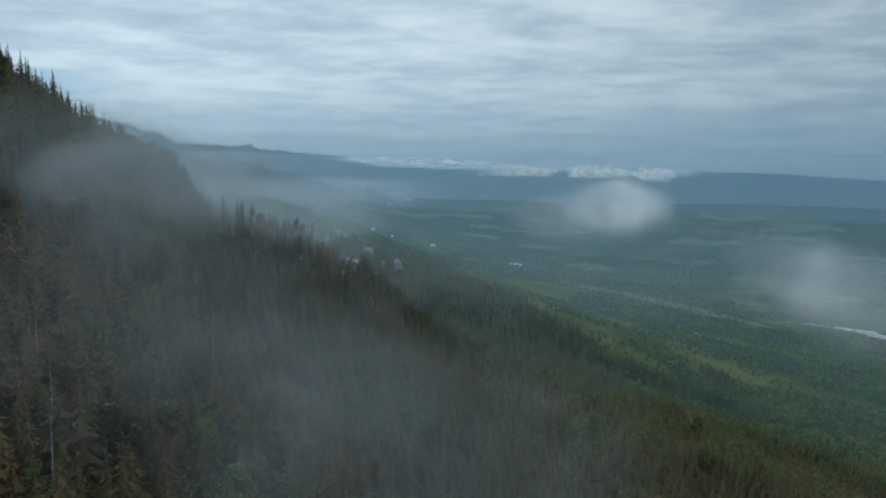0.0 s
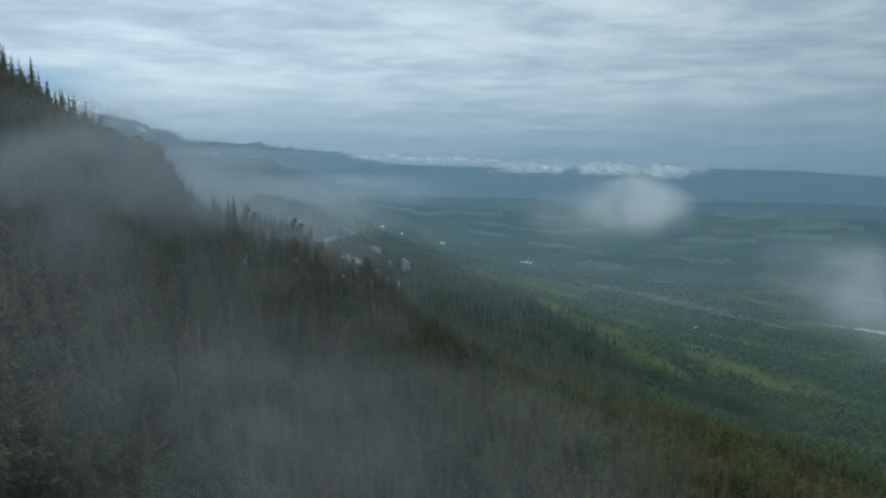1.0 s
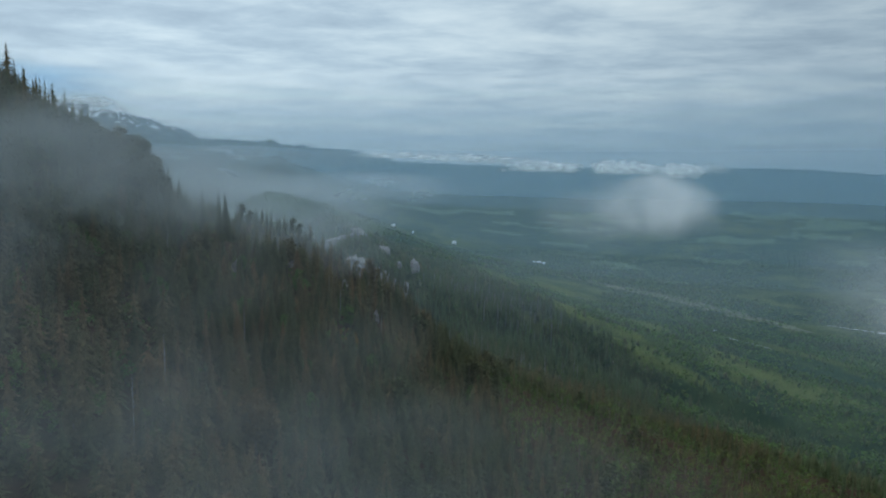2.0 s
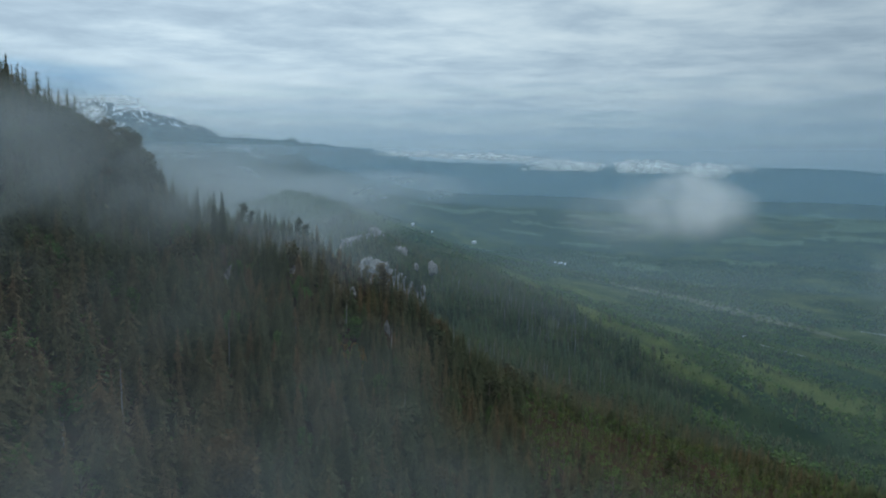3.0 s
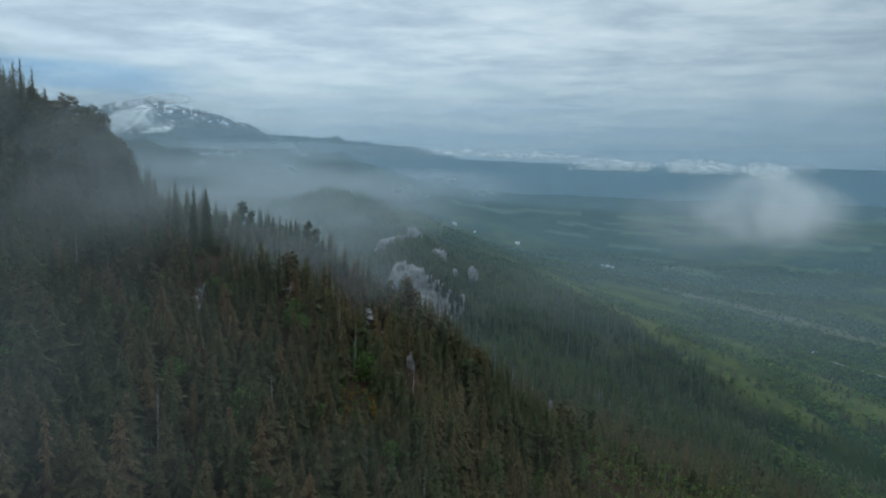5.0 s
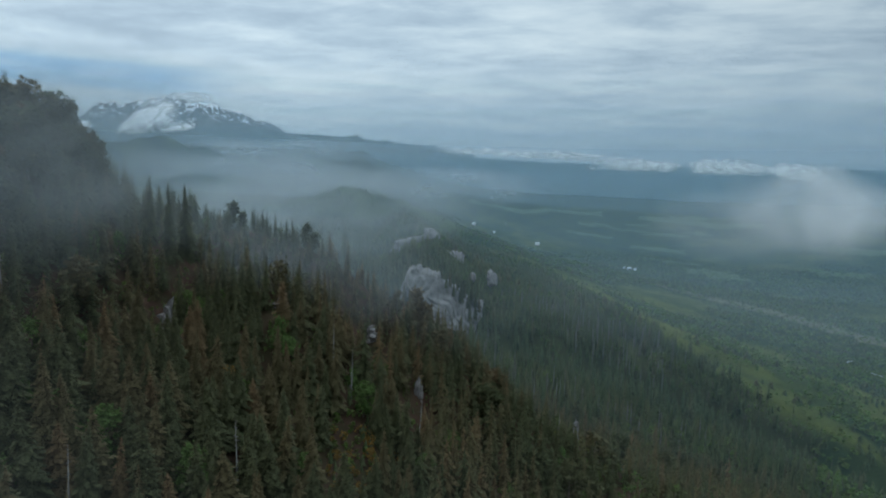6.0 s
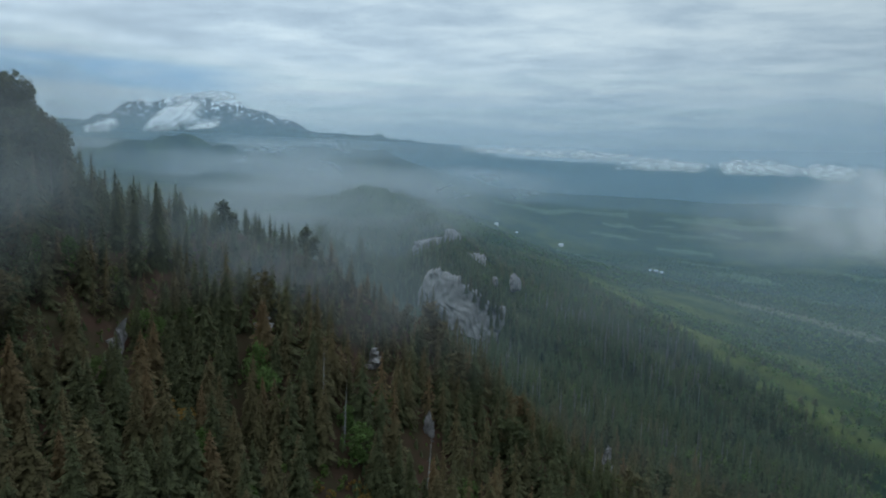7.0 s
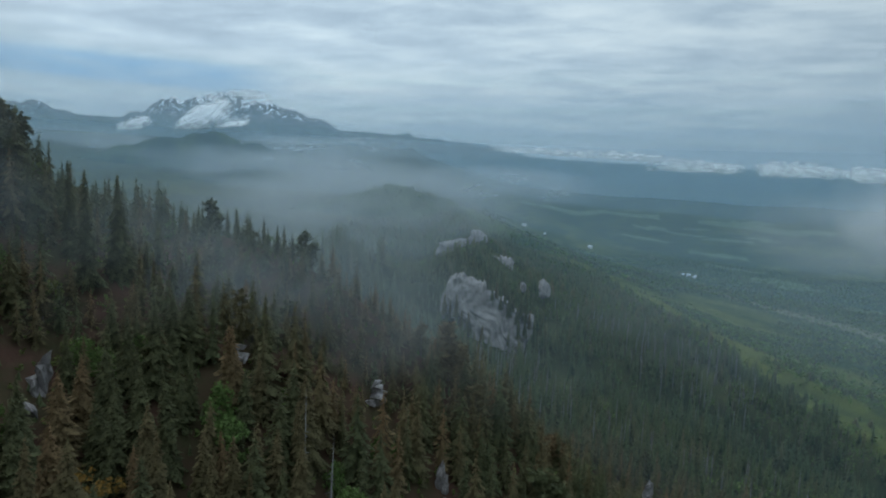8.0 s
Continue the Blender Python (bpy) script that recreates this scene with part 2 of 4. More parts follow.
def tri_mesh(name, V, T, mats, mat_index=None, attrs=()):
    """A mesh from arrays of points and triangles, fast for large ones."""
    me = bpy.data.meshes.new(name)
    me.vertices.add(len(V))
    me.vertices.foreach_set("co", np.asarray(V, dtype=np.float32).ravel())
    me.loops.add(3 * len(T))
    me.loops.foreach_set("vertex_index", np.asarray(T, dtype=np.int32).ravel())
    me.polygons.add(len(T))
    me.polygons.foreach_set("loop_start", np.arange(0, 3 * len(T), 3, dtype=np.int32))
    for m in mats:
        me.materials.append(m)
    if mat_index is not None:
        me.polygons.foreach_set("material_index", np.asarray(mat_index, dtype=np.int32))
    for key, values in attrs:
        me.attributes.new(key, "FLOAT", "POINT").data.foreach_set("value", np.asarray(values, dtype=np.float32))
    me.update(calc_edges=True)
    me.validate()
    return me


def part(name, me, parent, label=""):
    ob = new(name, me)
    ob.parent = parent
    return tagged(ob, label=label)


def grid_faces(nu, nv):
    return [(i * nv + j, i * nv + j + 1, (i + 1) * nv + j + 1, (i + 1) * nv + j) for i in range(nu - 1) for j in range(nv - 1)]


# ---- lie of the land ----
def lut(v, xs, ys):
    return np.interp(v, xs, ys)


def hash_noise(x, y, scale, seed):
    """Smooth value noise on arrays, -1 to 1."""
    rng = np.random.RandomState(seed)
    table = rng.rand(64, 64) * 2 - 1
    u, v = x / scale, y / scale
    i, j = np.floor(u).astype(int), np.floor(v).astype(int)
    fu, fv = u - i, v - j
    fu, fv = fu * fu * (3 - 2 * fu), fv * fv * (3 - 2 * fv)
    a, b = table[i % 64, j % 64], table[(i + 1) % 64, j % 64]
    c, d = table[i % 64, (j + 1) % 64], table[(i + 1) % 64, (j + 1) % 64]
    return (a * (1 - fu) + b * fu) * (1 - fv) + (c * (1 - fu) + d * fu) * fv


def contour(y):
    """Where the slope stands at 340 m: out on the near spur, back in the gully, out again on the rocky spur."""
    return lut(y, [-400, 150, 300, 330, 370, 420, 480, 575, 590, 600, 625, 660, 792, 1034, 2000, 4800],
               [-30, -37, -38, -41, -70, -122, -160, -172, -128, -122, -112, -106, -112, -195, -520, -1500])


def land(x, y):
    x, y = np.asarray(x, float), np.asarray(y, float)
    d = x - contour(y)
    rise = lut(d, [-900, -400, -175, -130, -88, -79, -59, 0], [400, 262, 116, 85, 63, 46, 38, 0])
    fall = lut(d, [0, 60, 120, 220, 470, 800, 1200, 2500], [0, 40, 58, 84, 165, 222, 245, 250])
    spur = lut(y, [-300, 330, 350, 380, 420, 520, 1000, 1300, 5000], [1, 0.95, 0.72, 0.2, -0.5, -1.2, -1.0, -0.5, -0.5])
    crag_top = lut(y, [-300, 290, 298, 309, 324, 400, 5000], [1, 1, 0.7, 0.25, 0.08, 0.03, 0.03])
    z = 340 + np.minimum(rise, 38) * spur + np.maximum(rise - 38, 0) * crag_top - fall
    z = z + lut(y, [620, 760, 1034, 1300, 1800], [0, -16, -26, -20, 0]) * lut(d, [-400, 0, 150, 400], [1, 1, 0.4, 0])
    nose = lut(x, [-100, -84, -66, -30, 0, 50], [0, 6, 11.5, 12, 9, 0])
    z = z + nose * np.exp(-(((y - 332 - 0.15 * (x + 70)) / 22) ** 2))
    z = z - 16 * np.exp(-(((x + 127) / 17) ** 2) - ((y - 596) / 24) ** 2)
    z = z + 8.5 * np.exp(-(((x + 63) / 17) ** 2) - ((y - 289) / 19) ** 2)
    rough = np.clip((700 - np.abs(d)) / 500, 0.15, 1)
    z += rough * (3.5 * hash_noise(x, y, 42, 3) + 1.6 * hash_noise(x, y, 17, 5)) + 5 * hash_noise(x, y, 260, 8) * np.clip((y - 400) / 500, 0, 1)
    far = np.hypot(x, y)
    return z + 135 * np.clip((far - 2300) / 1200, 0, 2.2) ** 1.2


def forest_edge(y):
    """Where the closed forest of the slope ends and the open valley side begins."""
    return contour(y) + lut(y, [0, 350, 450, 540, 590, 640, 720, 900, 1400], [720, 680, 600, 450, 300, 212, 196, 200, 260])


def hayland(x, y):
    """Open strips of meadow along the foot of the forest, parted by a ragged hedge: 1 inside."""
    q = x - forest_edge(y) + 26 * hash_noise(x, y, 70, 67) + 14 * hash_noise(x, y, 24, 64)
    along = np.clip((y - 570) / 80, 0, 1) * np.clip((1560 - y) / 320, 0, 1)
    strip = np.clip((q + 30) / 60, 0, 1) * np.clip((118 + 40 * hash_noise(x, y, 150, 68) - q) / 55, 0, 1)
    second = 0.8 * np.clip((q - 150) / 50, 0, 1) * np.clip((360 - q) / 110, 0, 1) * np.clip(0.7 + 1.5 * hash_noise(x, y, 80, 69), 0, 1)
    return along * np.maximum(strip * np.clip(1.05 + 0.8 * hash_noise(x, y, 50, 63), 0, 1), second)


def openness(x, y):
    """0 in the forest, 1 on meadow and farmland."""
    q = x - forest_edge(y) + 20 * hash_noise(x, y, 90, 21) + 12 * hash_noise(x, y, 31, 22)
    return np.maximum(np.clip((q + 22) / 50, 0, 1), hayland(x, y))


def valley_wood(x, y):
    """Above zero where the valley carries woods."""
    return hash_noise(x, y, 260, 61) + 0.6 * hash_noise(x, y, 90, 62) + 0.22


gx = np.sinh(np.linspace(-5.6, 5.6, 260)) / np.sinh(5.6) * 4800 - 40
gy = np.concatenate([np.linspace(-4800, -1100, 12), np.linspace(-900, -60, 22), np.linspace(-40, 700, 150), 700 + (np.linspace(0, 1, 92)[1:] ** 2) * 4200])
GX, GY = np.meshgrid(gx, gy, indexing="ij")
GZ = land(GX, GY)
ground = new("ground", mesh_of("ground", np.stack([GX, GY, GZ], -1).reshape(-1, 3), grid_faces(len(gx), len(gy)), GROUND,
                               [("open_land", np.maximum(openness(GX, GY), 0.36 * np.clip((GY - 440) / 60, 0, 1)).ravel()), ("wood", (np.clip(valley_wood(GX, GY) * 5 + 0.5 + 2 * ((GY < 1250) & (GX < 900)), 0, 1) * (1 - 2 * hayland(GX, GY)) - hayland(GX, GY)).ravel())], True))
tagged(ground, "steep forest floor falling to green meadow and valley woods", "ground", kind="structure")


# ---- far hills and mountains ----
def ridge(name, crest, mat, front, back_w, base, label, rough=0.12, step=40, rows=26, seed=1):
    """A mountain flank under a crest line of (x, y, z), falling towards the flight path and away from it."""
    pts = np.array(crest, float)
    along = np.r_[0, np.cumsum(np.hypot(*np.diff(pts[:, :2], axis=0).T))]
    s = np.arange(0, along[-1], step)
    line = np.stack([np.interp(s, along, pts[:, k]) for k in range(3)], -1)
    vs = []
    for x, y, z in line:
        ux, uy = -x, 100 - y
        n = math.hypot(ux, uy)
        ux, uy = ux / n, uy / n
        for j in range(rows):
            f = j / (rows - 1) * 1.35 - 0.35
            w = f * front if f > 0 else f / 0.35 * back_w
            px, py = x + ux * w, y + uy * w
            h = (1 - abs(f)) ** 1.25 if f > 0 else 1 - (abs(f) / 0.35) ** 1.3
            rib = 1 - abs(noise.fractal(Vector((px * 0.004, py * 0.004, seed)), 0.9, 2.1, 5))
            jag = noise.fractal(Vector((px * 0.012, py * 0.012, seed + 7)), 0.8, 2.0, 4)
            rise = (z - base) * h
            pz = base + rise + (z - base) * rough * ((rib - 0.8) * min(1, 4 * abs(f) + 0.15) + (0.25 if mat is PEAK else 0.5) * jag) * (0.3 + 0.7 * h)
            vs.append((px, py, pz))
    ob = new(name, mesh_of(name, vs, grid_faces(len(line), rows), mat, smooth=True))
    return tagged(ob, label, "mountain" if mat is PEAK else "hill", kind="structure")


ridge("mountain", [(-3920, 2429, 473), (-3684, 2799, 629), (-3452, 3100, 698), (-3361, 3204, 729), (-3304, 3266, 720), (-3204, 3370, 656),
                   (-3049, 3519, 642), (-2927, 3626, 715), (-2837, 3701, 807), (-2717, 3795, 799), (-2604, 3877, 840), (-2510, 3942, 864),
                   (-2393, 4017, 830), (-2266, 4093, 841), (-2133, 4167, 786), (-1995, 4238, 730), (-1779, 4337, 652), (-1400, 4480, 564), (-900, 4600, 480)],
      PEAK, 1300, 300, 200, "blue-grey rocky mountain with snow streaks near its summit", 0.22, 22, 48, 3)
ridge("far_ridge", [(-2300, 3735, 430), (-2114, 3835, 510), (-1861, 3970, 605), (-1592, 4090, 620), (-1368, 4174, 647), (-1237, 4216, 631), (-1054, 4268, 628),
                    (-831, 4318, 611), (-643, 4351, 570), (-454, 4376, 529), (-100, 4420, 500)],
      HILL, 700, 250, 150, "dark blue wooded ridge under the snowy mountain", 0.12, 30, 26, 11)
ridge("far_plateau", [(-1300, 4420, 440), (-925, 4506, 498), (-440, 4579, 530), (477, 4575, 502), (1077, 4472, 498), (1450, 4365, 472), (1726, 4264, 509),
                      (2247, 4014, 487), (2672, 3745, 450), (3039, 3453, 421), (3533, 2946, 414), (4200, 2000, 410)],
      HILL, 560, 250, 150, "long blue wooded plateau on the horizon", 0.06, 50, 20, 17)
ridge("middle_hill", [(-2259, 1869, 313), (-2053, 2116, 367), (-1932, 2237, 436), (-1811, 2344, 484), (-1696, 2436, 514), (-1625, 2487, 528), (-1551, 2538, 520),
                      (-1433, 2611, 480), (-1308, 2681, 453), (-1176, 2745, 421), (-1014, 2813, 368), (-770, 2894, 295), (-500, 2990, 200)],
      HILL, 800, 300, 130, "dark wooded hill rising out of low mist", 0.14, 25, 26, 23)
ridge("foothill", [(-1900, 1900, 250), (-1549, 2000, 300), (-1369, 2000, 344), (-1176, 2000, 380), (-1012, 2000, 379), (-854, 2000, 364), (-720, 2000, 331), (-590, 2000, 300), (-440, 2010, 240)],
      HILL, 420, 250, 130, "low wooded foothill half hidden by mist", 0.12, 20, 24, 27)
knoll = ridge("green_knoll", [(-760, 1330, 280), (-588, 1380, 326), (-538, 1380, 337), (-476, 1380, 360), (-428, 1380, 374), (-368, 1380, 362), (-297, 1380, 341), (-228, 1380, 316),
                              (-160, 1385, 288), (-72, 1400, 240), (20, 1420, 190)],
              KNOLL, 420, 200, 150, "rounded green wooded knoll behind the rocky spur", 0.08, 10, 24, 31)


# ---- trees ----
def conifer_parts(seed, levels, around, slim=0.17, droop=0.35):
    """A conifer 1 m high: (crown points, triangles), (trunk points, triangles)."""
    rng = np.random.RandomState(seed)
    V, T = [], []
    gap = 0.95 / levels
    for k in range(levels):
        f = k / levels
        turn = rng.rand() * 6.28
        lump = rng.uniform(0.82, 1.15)
        for b in range(around):
            z = 0.07 + 0.93 * f + gap * rng.uniform(-0.6, 0.6)
            reach = slim * (1 - min(f, 0.99)) ** 0.8 * lump + 0.006
            a = turn + 6.283 * b / around + rng.uniform(-0.35, 0.35)
            r = reach * rng.uniform(0.55, 1.25)
            wide = r * rng.uniform(0.12, 0.26) + 0.004
            dz = r * droop * rng.uniform(0.2, 2.2)
            c, s = math.cos(a), math.sin(a)
            o = len(V)
            V += [(0.08 * r * c, 0.08 * r * s, z + 0.30 * r), (0.6 * r * c - wide * s, 0.6 * r * s + wide * c, z - 0.6 * dz),
                  (r * c, r * s, z - dz * 0.9), (0.6 * r * c + wide * s, 0.6 * r * s - wide * c, z - 0.6 * dz)]
            T += [(o, o + 1, o + 2), (o, o + 2, o + 3)]
    o = len(V)
    m = 6
    V += [(0.34 * slim * rng.uniform(0.5, 1.3) * math.cos(6.283 * i / m), 0.34 * slim * rng.uniform(0.5, 1.3) * math.sin(6.283 * i / m), 0.08 + 0.05 * rng.rand()) for i in range(m)] + [(0, 0, 0.93)]
    T += [(o + i, o + (i + 1) % m, o + m) for i in range(m)]
    o = len(V)
    V += [(0.010, 0, 0.90), (-0.006, 0.008, 0.90), (-0.006, -0.008, 0.90), (0, 0, 1.03)]
    T += [(o, o + 1, o + 3), (o + 1, o + 2, o + 3), (o + 2, o, o + 3)]
    n = 5
    TV = [(0.013 * math.cos(6.283 * i / n), 0.013 * math.sin(6.283 * i / n), -0.06) for i in range(n)] + [(0, 0, 0.97)]
    TT = [(i, (i + 1) % n, n) for i in range(n)]
    return (np.array(V), np.array(T)), (np.array(TV), np.array(TT))


def broadleaf_parts(seed, clumps, leaves, spread=0.34, low=0.25, size=1.0):
    """A bushy broadleaf tree or round-headed pine 1 m high, of leaf flakes in clumps."""
    rng = np.random.RandomState(seed)
    V, T = [], []
    TV, TT = [], []
    n = 5
    TV = [(0.02 * math.cos(6.283 * i / n), 0.02 * math.sin(6.283 * i / n), -0.06) for i in range(n)] + [(0, 0, 0.8)]
    TT = [(i, (i + 1) % n, n) for i in range(n)]
    for k in range(clumps):
        f = (k + rng.rand()) / clumps
        zc = low + (0.92 - low) * f
        rr = spread * math.sqrt(max(0.05, 1 - (2 * f - 0.9) ** 2)) * rng.uniform(0.2, 0.85)
        a = rng.rand() * 6.283
        cx, cy, cr = rr * math.cos(a), rr * math.sin(a), rng.uniform(0.08, 0.15)
        o = len(TV)
        TV += [(0, 0.008, zc * 0.75), (0, -0.008, zc * 0.75), (cx, cy, zc)]
        TT += [(o, o + 1, o + 2)]
        for _ in range(leaves):
            p = rng.normal(size=3)
            p = p / np.linalg.norm(p) * cr * rng.uniform(0.6, 1.05) + (cx, cy, zc)
            e1, e2 = rng.normal(size=3), rng.normal(size=3)
            e1 *= 0.06 * size / np.linalg.norm(e1)
            e2 *= 0.045 * size / np.linalg.norm(e2)
            o = len(V)
            V += [p - e1, p + e2, p + e1, p - e2]
            T += [(o, o + 1, o + 2), (o, o + 2, o + 3)]
    return (np.array(V), np.array(T)), (np.array(TV), np.array(TT))


def far_conifer_parts(seed, slim=0.2):
    """A far-off conifer 1 m high: three ragged skirts."""
    rng = np.random.RandomState(seed)
    V, T, m = [], [], 8
    for z0, z1, r in ((0.06, 0.60, 1.0), (0.30, 0.80, 0.76), (0.52, 1.0, 0.5)):
        o = len(V)
        for i in range(m):
            q, a = slim * r * rng.uniform(0.85, 1.45) * (1.0 if i % 2 else 0.5), 6.283 * (i + rng.uniform(-0.3, 0.3)) / m
            V.append((q * math.cos(a), q * math.sin(a), z0 + rng.uniform(-0.06, 0.05)))
        V.append((rng.uniform(-0.01, 0.01), 0, z1))
        T += [(o + i, o + (i + 1) % m, o + m) for i in range(m)]
    return (np.array(V), np.array(T)), (np.array([(0.014, 0, -0.06), (-0.01, 0.012, -0.06), (-0.01, -0.012, -0.06), (0, 0, 0.5)]), np.array([(0, 1, 3), (1, 2, 3), (2, 0, 3)]))


def far_broadleaf_parts(seed):
    """A far-off broadleaf 1 m high: loose sprays of foliage round a stem."""
    (V, T), _ = broadleaf_parts(seed, 6, 3, 0.27, 0.22, 2.6)
    return (V, T), (np.array([(0.02, 0, -0.06), (-0.014, 0.016, -0.06), (-0.014, -0.016, -0.06), (0, 0, 0.5)]), np.array([(0, 1, 3), (1, 2, 3), (2, 0, 3)]))


def snag_parts(seed):
    """A dead standing trunk 1 m high with stubs of branches."""
    rng = np.random.RandomState(seed)
    n = 6
    V = [(0.016 * math.cos(6.283 * i / n), 0.016 * math.sin(6.283 * i / n), -0.05) for i in range(n)] + [(0.01, 0, 1.0)]
    T = [(i, (i + 1) % n, n) for i in range(n)]
    for _ in range(26):
        z, a, r = rng.uniform(0.25, 0.95), rng.rand() * 6.283, rng.uniform(0.03, 0.12)
        r *= 1.15 - z
        c, s, o = math.cos(a), math.sin(a), len(V)
        V += [(0, 0, z + 0.008), (0, 0, z - 0.008), (r * c, r * s, z - 0.3 * r), (-0.006 * s, 0.006 * c, z)]
        T += [(o, o + 1, o + 2), (o, o + 2, o + 3), (o + 1, o + 3, o + 2)]
    return np.array(V), np.array(T)


def plant(x0, x1, y0, y1, gap, seed):
    """Jittered planting places with a spacing of about gap metres."""
    rng = np.random.RandomState(seed)
    X, Y = np.meshgrid(np.arange(x0, x1, gap), np.arange(y0, y1, gap), indexing="ij")
    X, Y = X.ravel() + rng.uniform(-0.48, 0.48, X.size) * gap, Y.ravel() + rng.uniform(-0.48, 0.48, Y.size) * gap
    return X, Y, rng


def scatter(name, kinds, pick, X, Y, Z, H, W, turn, tint, label, category="forest", mats=None):
    """Many plants joined into one object; kinds: list of ((crown), (trunk), crown material index)."""
    VV, TT, MI, TI, off = [], [], [], [], 0
    for k, (crown, trunk, mi) in enumerate(kinds):
        sel = np.where(pick == k)[0]
        if not len(sel):
            continue
        for (V, T), m in ((crown, mi), (trunk, 2)):
            c, s = np.cos(turn[sel])[:, None], np.sin(turn[sel])[:, None]
            px = (V[None, :, 0] * c - V[None, :, 1] * s) * W[sel][:, None] + X[sel][:, None]
            py = (V[None, :, 0] * s + V[None, :, 1] * c) * W[sel][:, None] + Y[sel][:, None]
            pz = V[None, :, 2] * H[sel][:, None] + Z[sel][:, None]
            VV.append(np.stack([px, py, pz], -1).reshape(-1, 3))
            TT.append((T[None] + (off + np.arange(len(sel)) * len(V))[:, None, None]).reshape(-1, 3))
            MI.append(np.full(len(T) * len(sel), m))
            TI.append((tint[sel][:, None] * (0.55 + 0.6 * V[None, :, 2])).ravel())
            off += len(V) * len(sel)
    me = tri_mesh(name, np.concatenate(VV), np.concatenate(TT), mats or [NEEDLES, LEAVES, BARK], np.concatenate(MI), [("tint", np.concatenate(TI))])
    return tagged(new(name, me), label, category, kind="stuff")


def conifer_kinds(n, levels, around, seed, slim=0.15):
    return [(*conifer_parts(seed + i, levels, around, slim + 0.035 * (i % 3), 0.4 + 0.2 * (i % 2)), 0) for i in range(n)]


def rust_of(x, y, rng):
    """Share of rust-brown trees, in drifts across the slope."""
    drift = 0.42 - 0.2 * np.clip((y - 280) / 30, 0, 1) * np.clip((360 - y) / 30, 0, 1) + 0.5 * hash_noise(x, y, 55, 41) + 0.3 * hash_noise(x, y, 18, 42)
    drift = drift * lut(y, [0, 345, 470, 600], [1, 1, 0.75, 0.5]) * lut(x - contour(y), [0, 40, 110, 300], [1, 0.9, 0.5, 0.35]) * lut(x, [-130, -92], [0.3, 1])
    return np.clip(rng.normal(drift, 0.25), 0, 0.95)


def forest(name, x0, x1, y0, y1, gap, levels, around, leafy, hmin, hmax, seed, label, where, bushy=(9, 14), slim=0.15, hazy=False, broad=1.0):
    X, Y, rng = plant(x0, x1, y0, y1, gap, seed)
    keep = where(X, Y, rng)
    X, Y = X[keep], Y[keep]
    if levels:
        kinds = conifer_kinds(6, levels, around, seed, slim) + [(*broadleaf_parts(seed + 50 + i, bushy[0] + 1, int(1.6 * bushy[1]), 0.30, 0.16, 0.72), 1) for i in range(3)]
        kinds += [(*broadleaf_parts(seed + 70 + i, 14, bushy[1] + 10, 0.26, 0.18, 0.95), 0) for i in range(3)]
    else:
        kinds = [(*far_conifer_parts(seed + i, 0.17 + 0.03 * (i % 3)), 0) for i in range(6)] + [(*far_broadleaf_parts(seed + 50 + i), 1) for i in range(3)]
    n = len(X)
    green_spot = hash_noise(X, Y, 60, 77) + 0.5 * hash_noise(X, Y, 20, 78)
    share = leafy * lut(X - contour(Y), [0, 150, 320, 480], [1, 1, 2.0, 3.0]) * (1 + 2.2 * green_spot)
    leaf = rng.rand(n) < np.clip(share, 0, 0.95)
    pick = np.where(leaf, 6 + rng.randint(0, 3, n), rng.randint(0, 6, n))
    round_head = ~leaf & (rng.rand(n) < (0.02 * (not hazy) + 0.92 * ((Y > 250) & (Y < 305) & (X > -138) & (land(X, Y) > 388)) if levels else 0))
    pick = np.where(round_head, 9 + rng.randint(0, 3, n), pick)
    H = rng.uniform(hmin, hmax, n) * (1 + 0.18 * hash_noise(X, Y, 30, 91) + (0 if levels > 10 else 0.2 * hash_noise(X, Y, 14, 92)))
    H = np.where(leaf, H * (0.55 if levels > 10 else 0.75), H)
    H = np.where(((X > -245) & (X < -85) & (Y > 835) & (Y < 985)) | ((X > -130) & (X < -72) & (Y > 672) & (Y < 782)) , H * 0.38, np.where((X > -125) & (X < -45) & (Y > 583) & (Y < 640), H * 0.7, H))
    crest = (X > -114) & (X < -45) & (Y > 292) & (Y < 345)
    H = np.where(crest, H * 0.72, np.where((X > -110) & (X < -86) & (Y > 277) & (Y < 292), H * 0.62, np.where((X < -108) & (X > -123) & (Y > 268) & (Y < 300), H * 1.35, np.where((X < -146) & (Y > 250), H * 1.4, H))))
    H = np.where((X < -100) & (Y < 250) & (Y > 62), H * np.where((Y < 190) | (X < -150), 1.5, 1.2), H)
    return scatter(name, kinds, pick, X, Y, land(X, Y) - 0.3, H, H * broad * rng.uniform(0.95, 1.45, n), rng.rand(n) * 6.28,
                   np.where(leaf, rng.uniform(0, 0.5, n), rust_of(X, Y, rng)), label, mats=None if levels and not hazy else [FAR_NEEDLES, FAR_LEAVES, BARK]), n


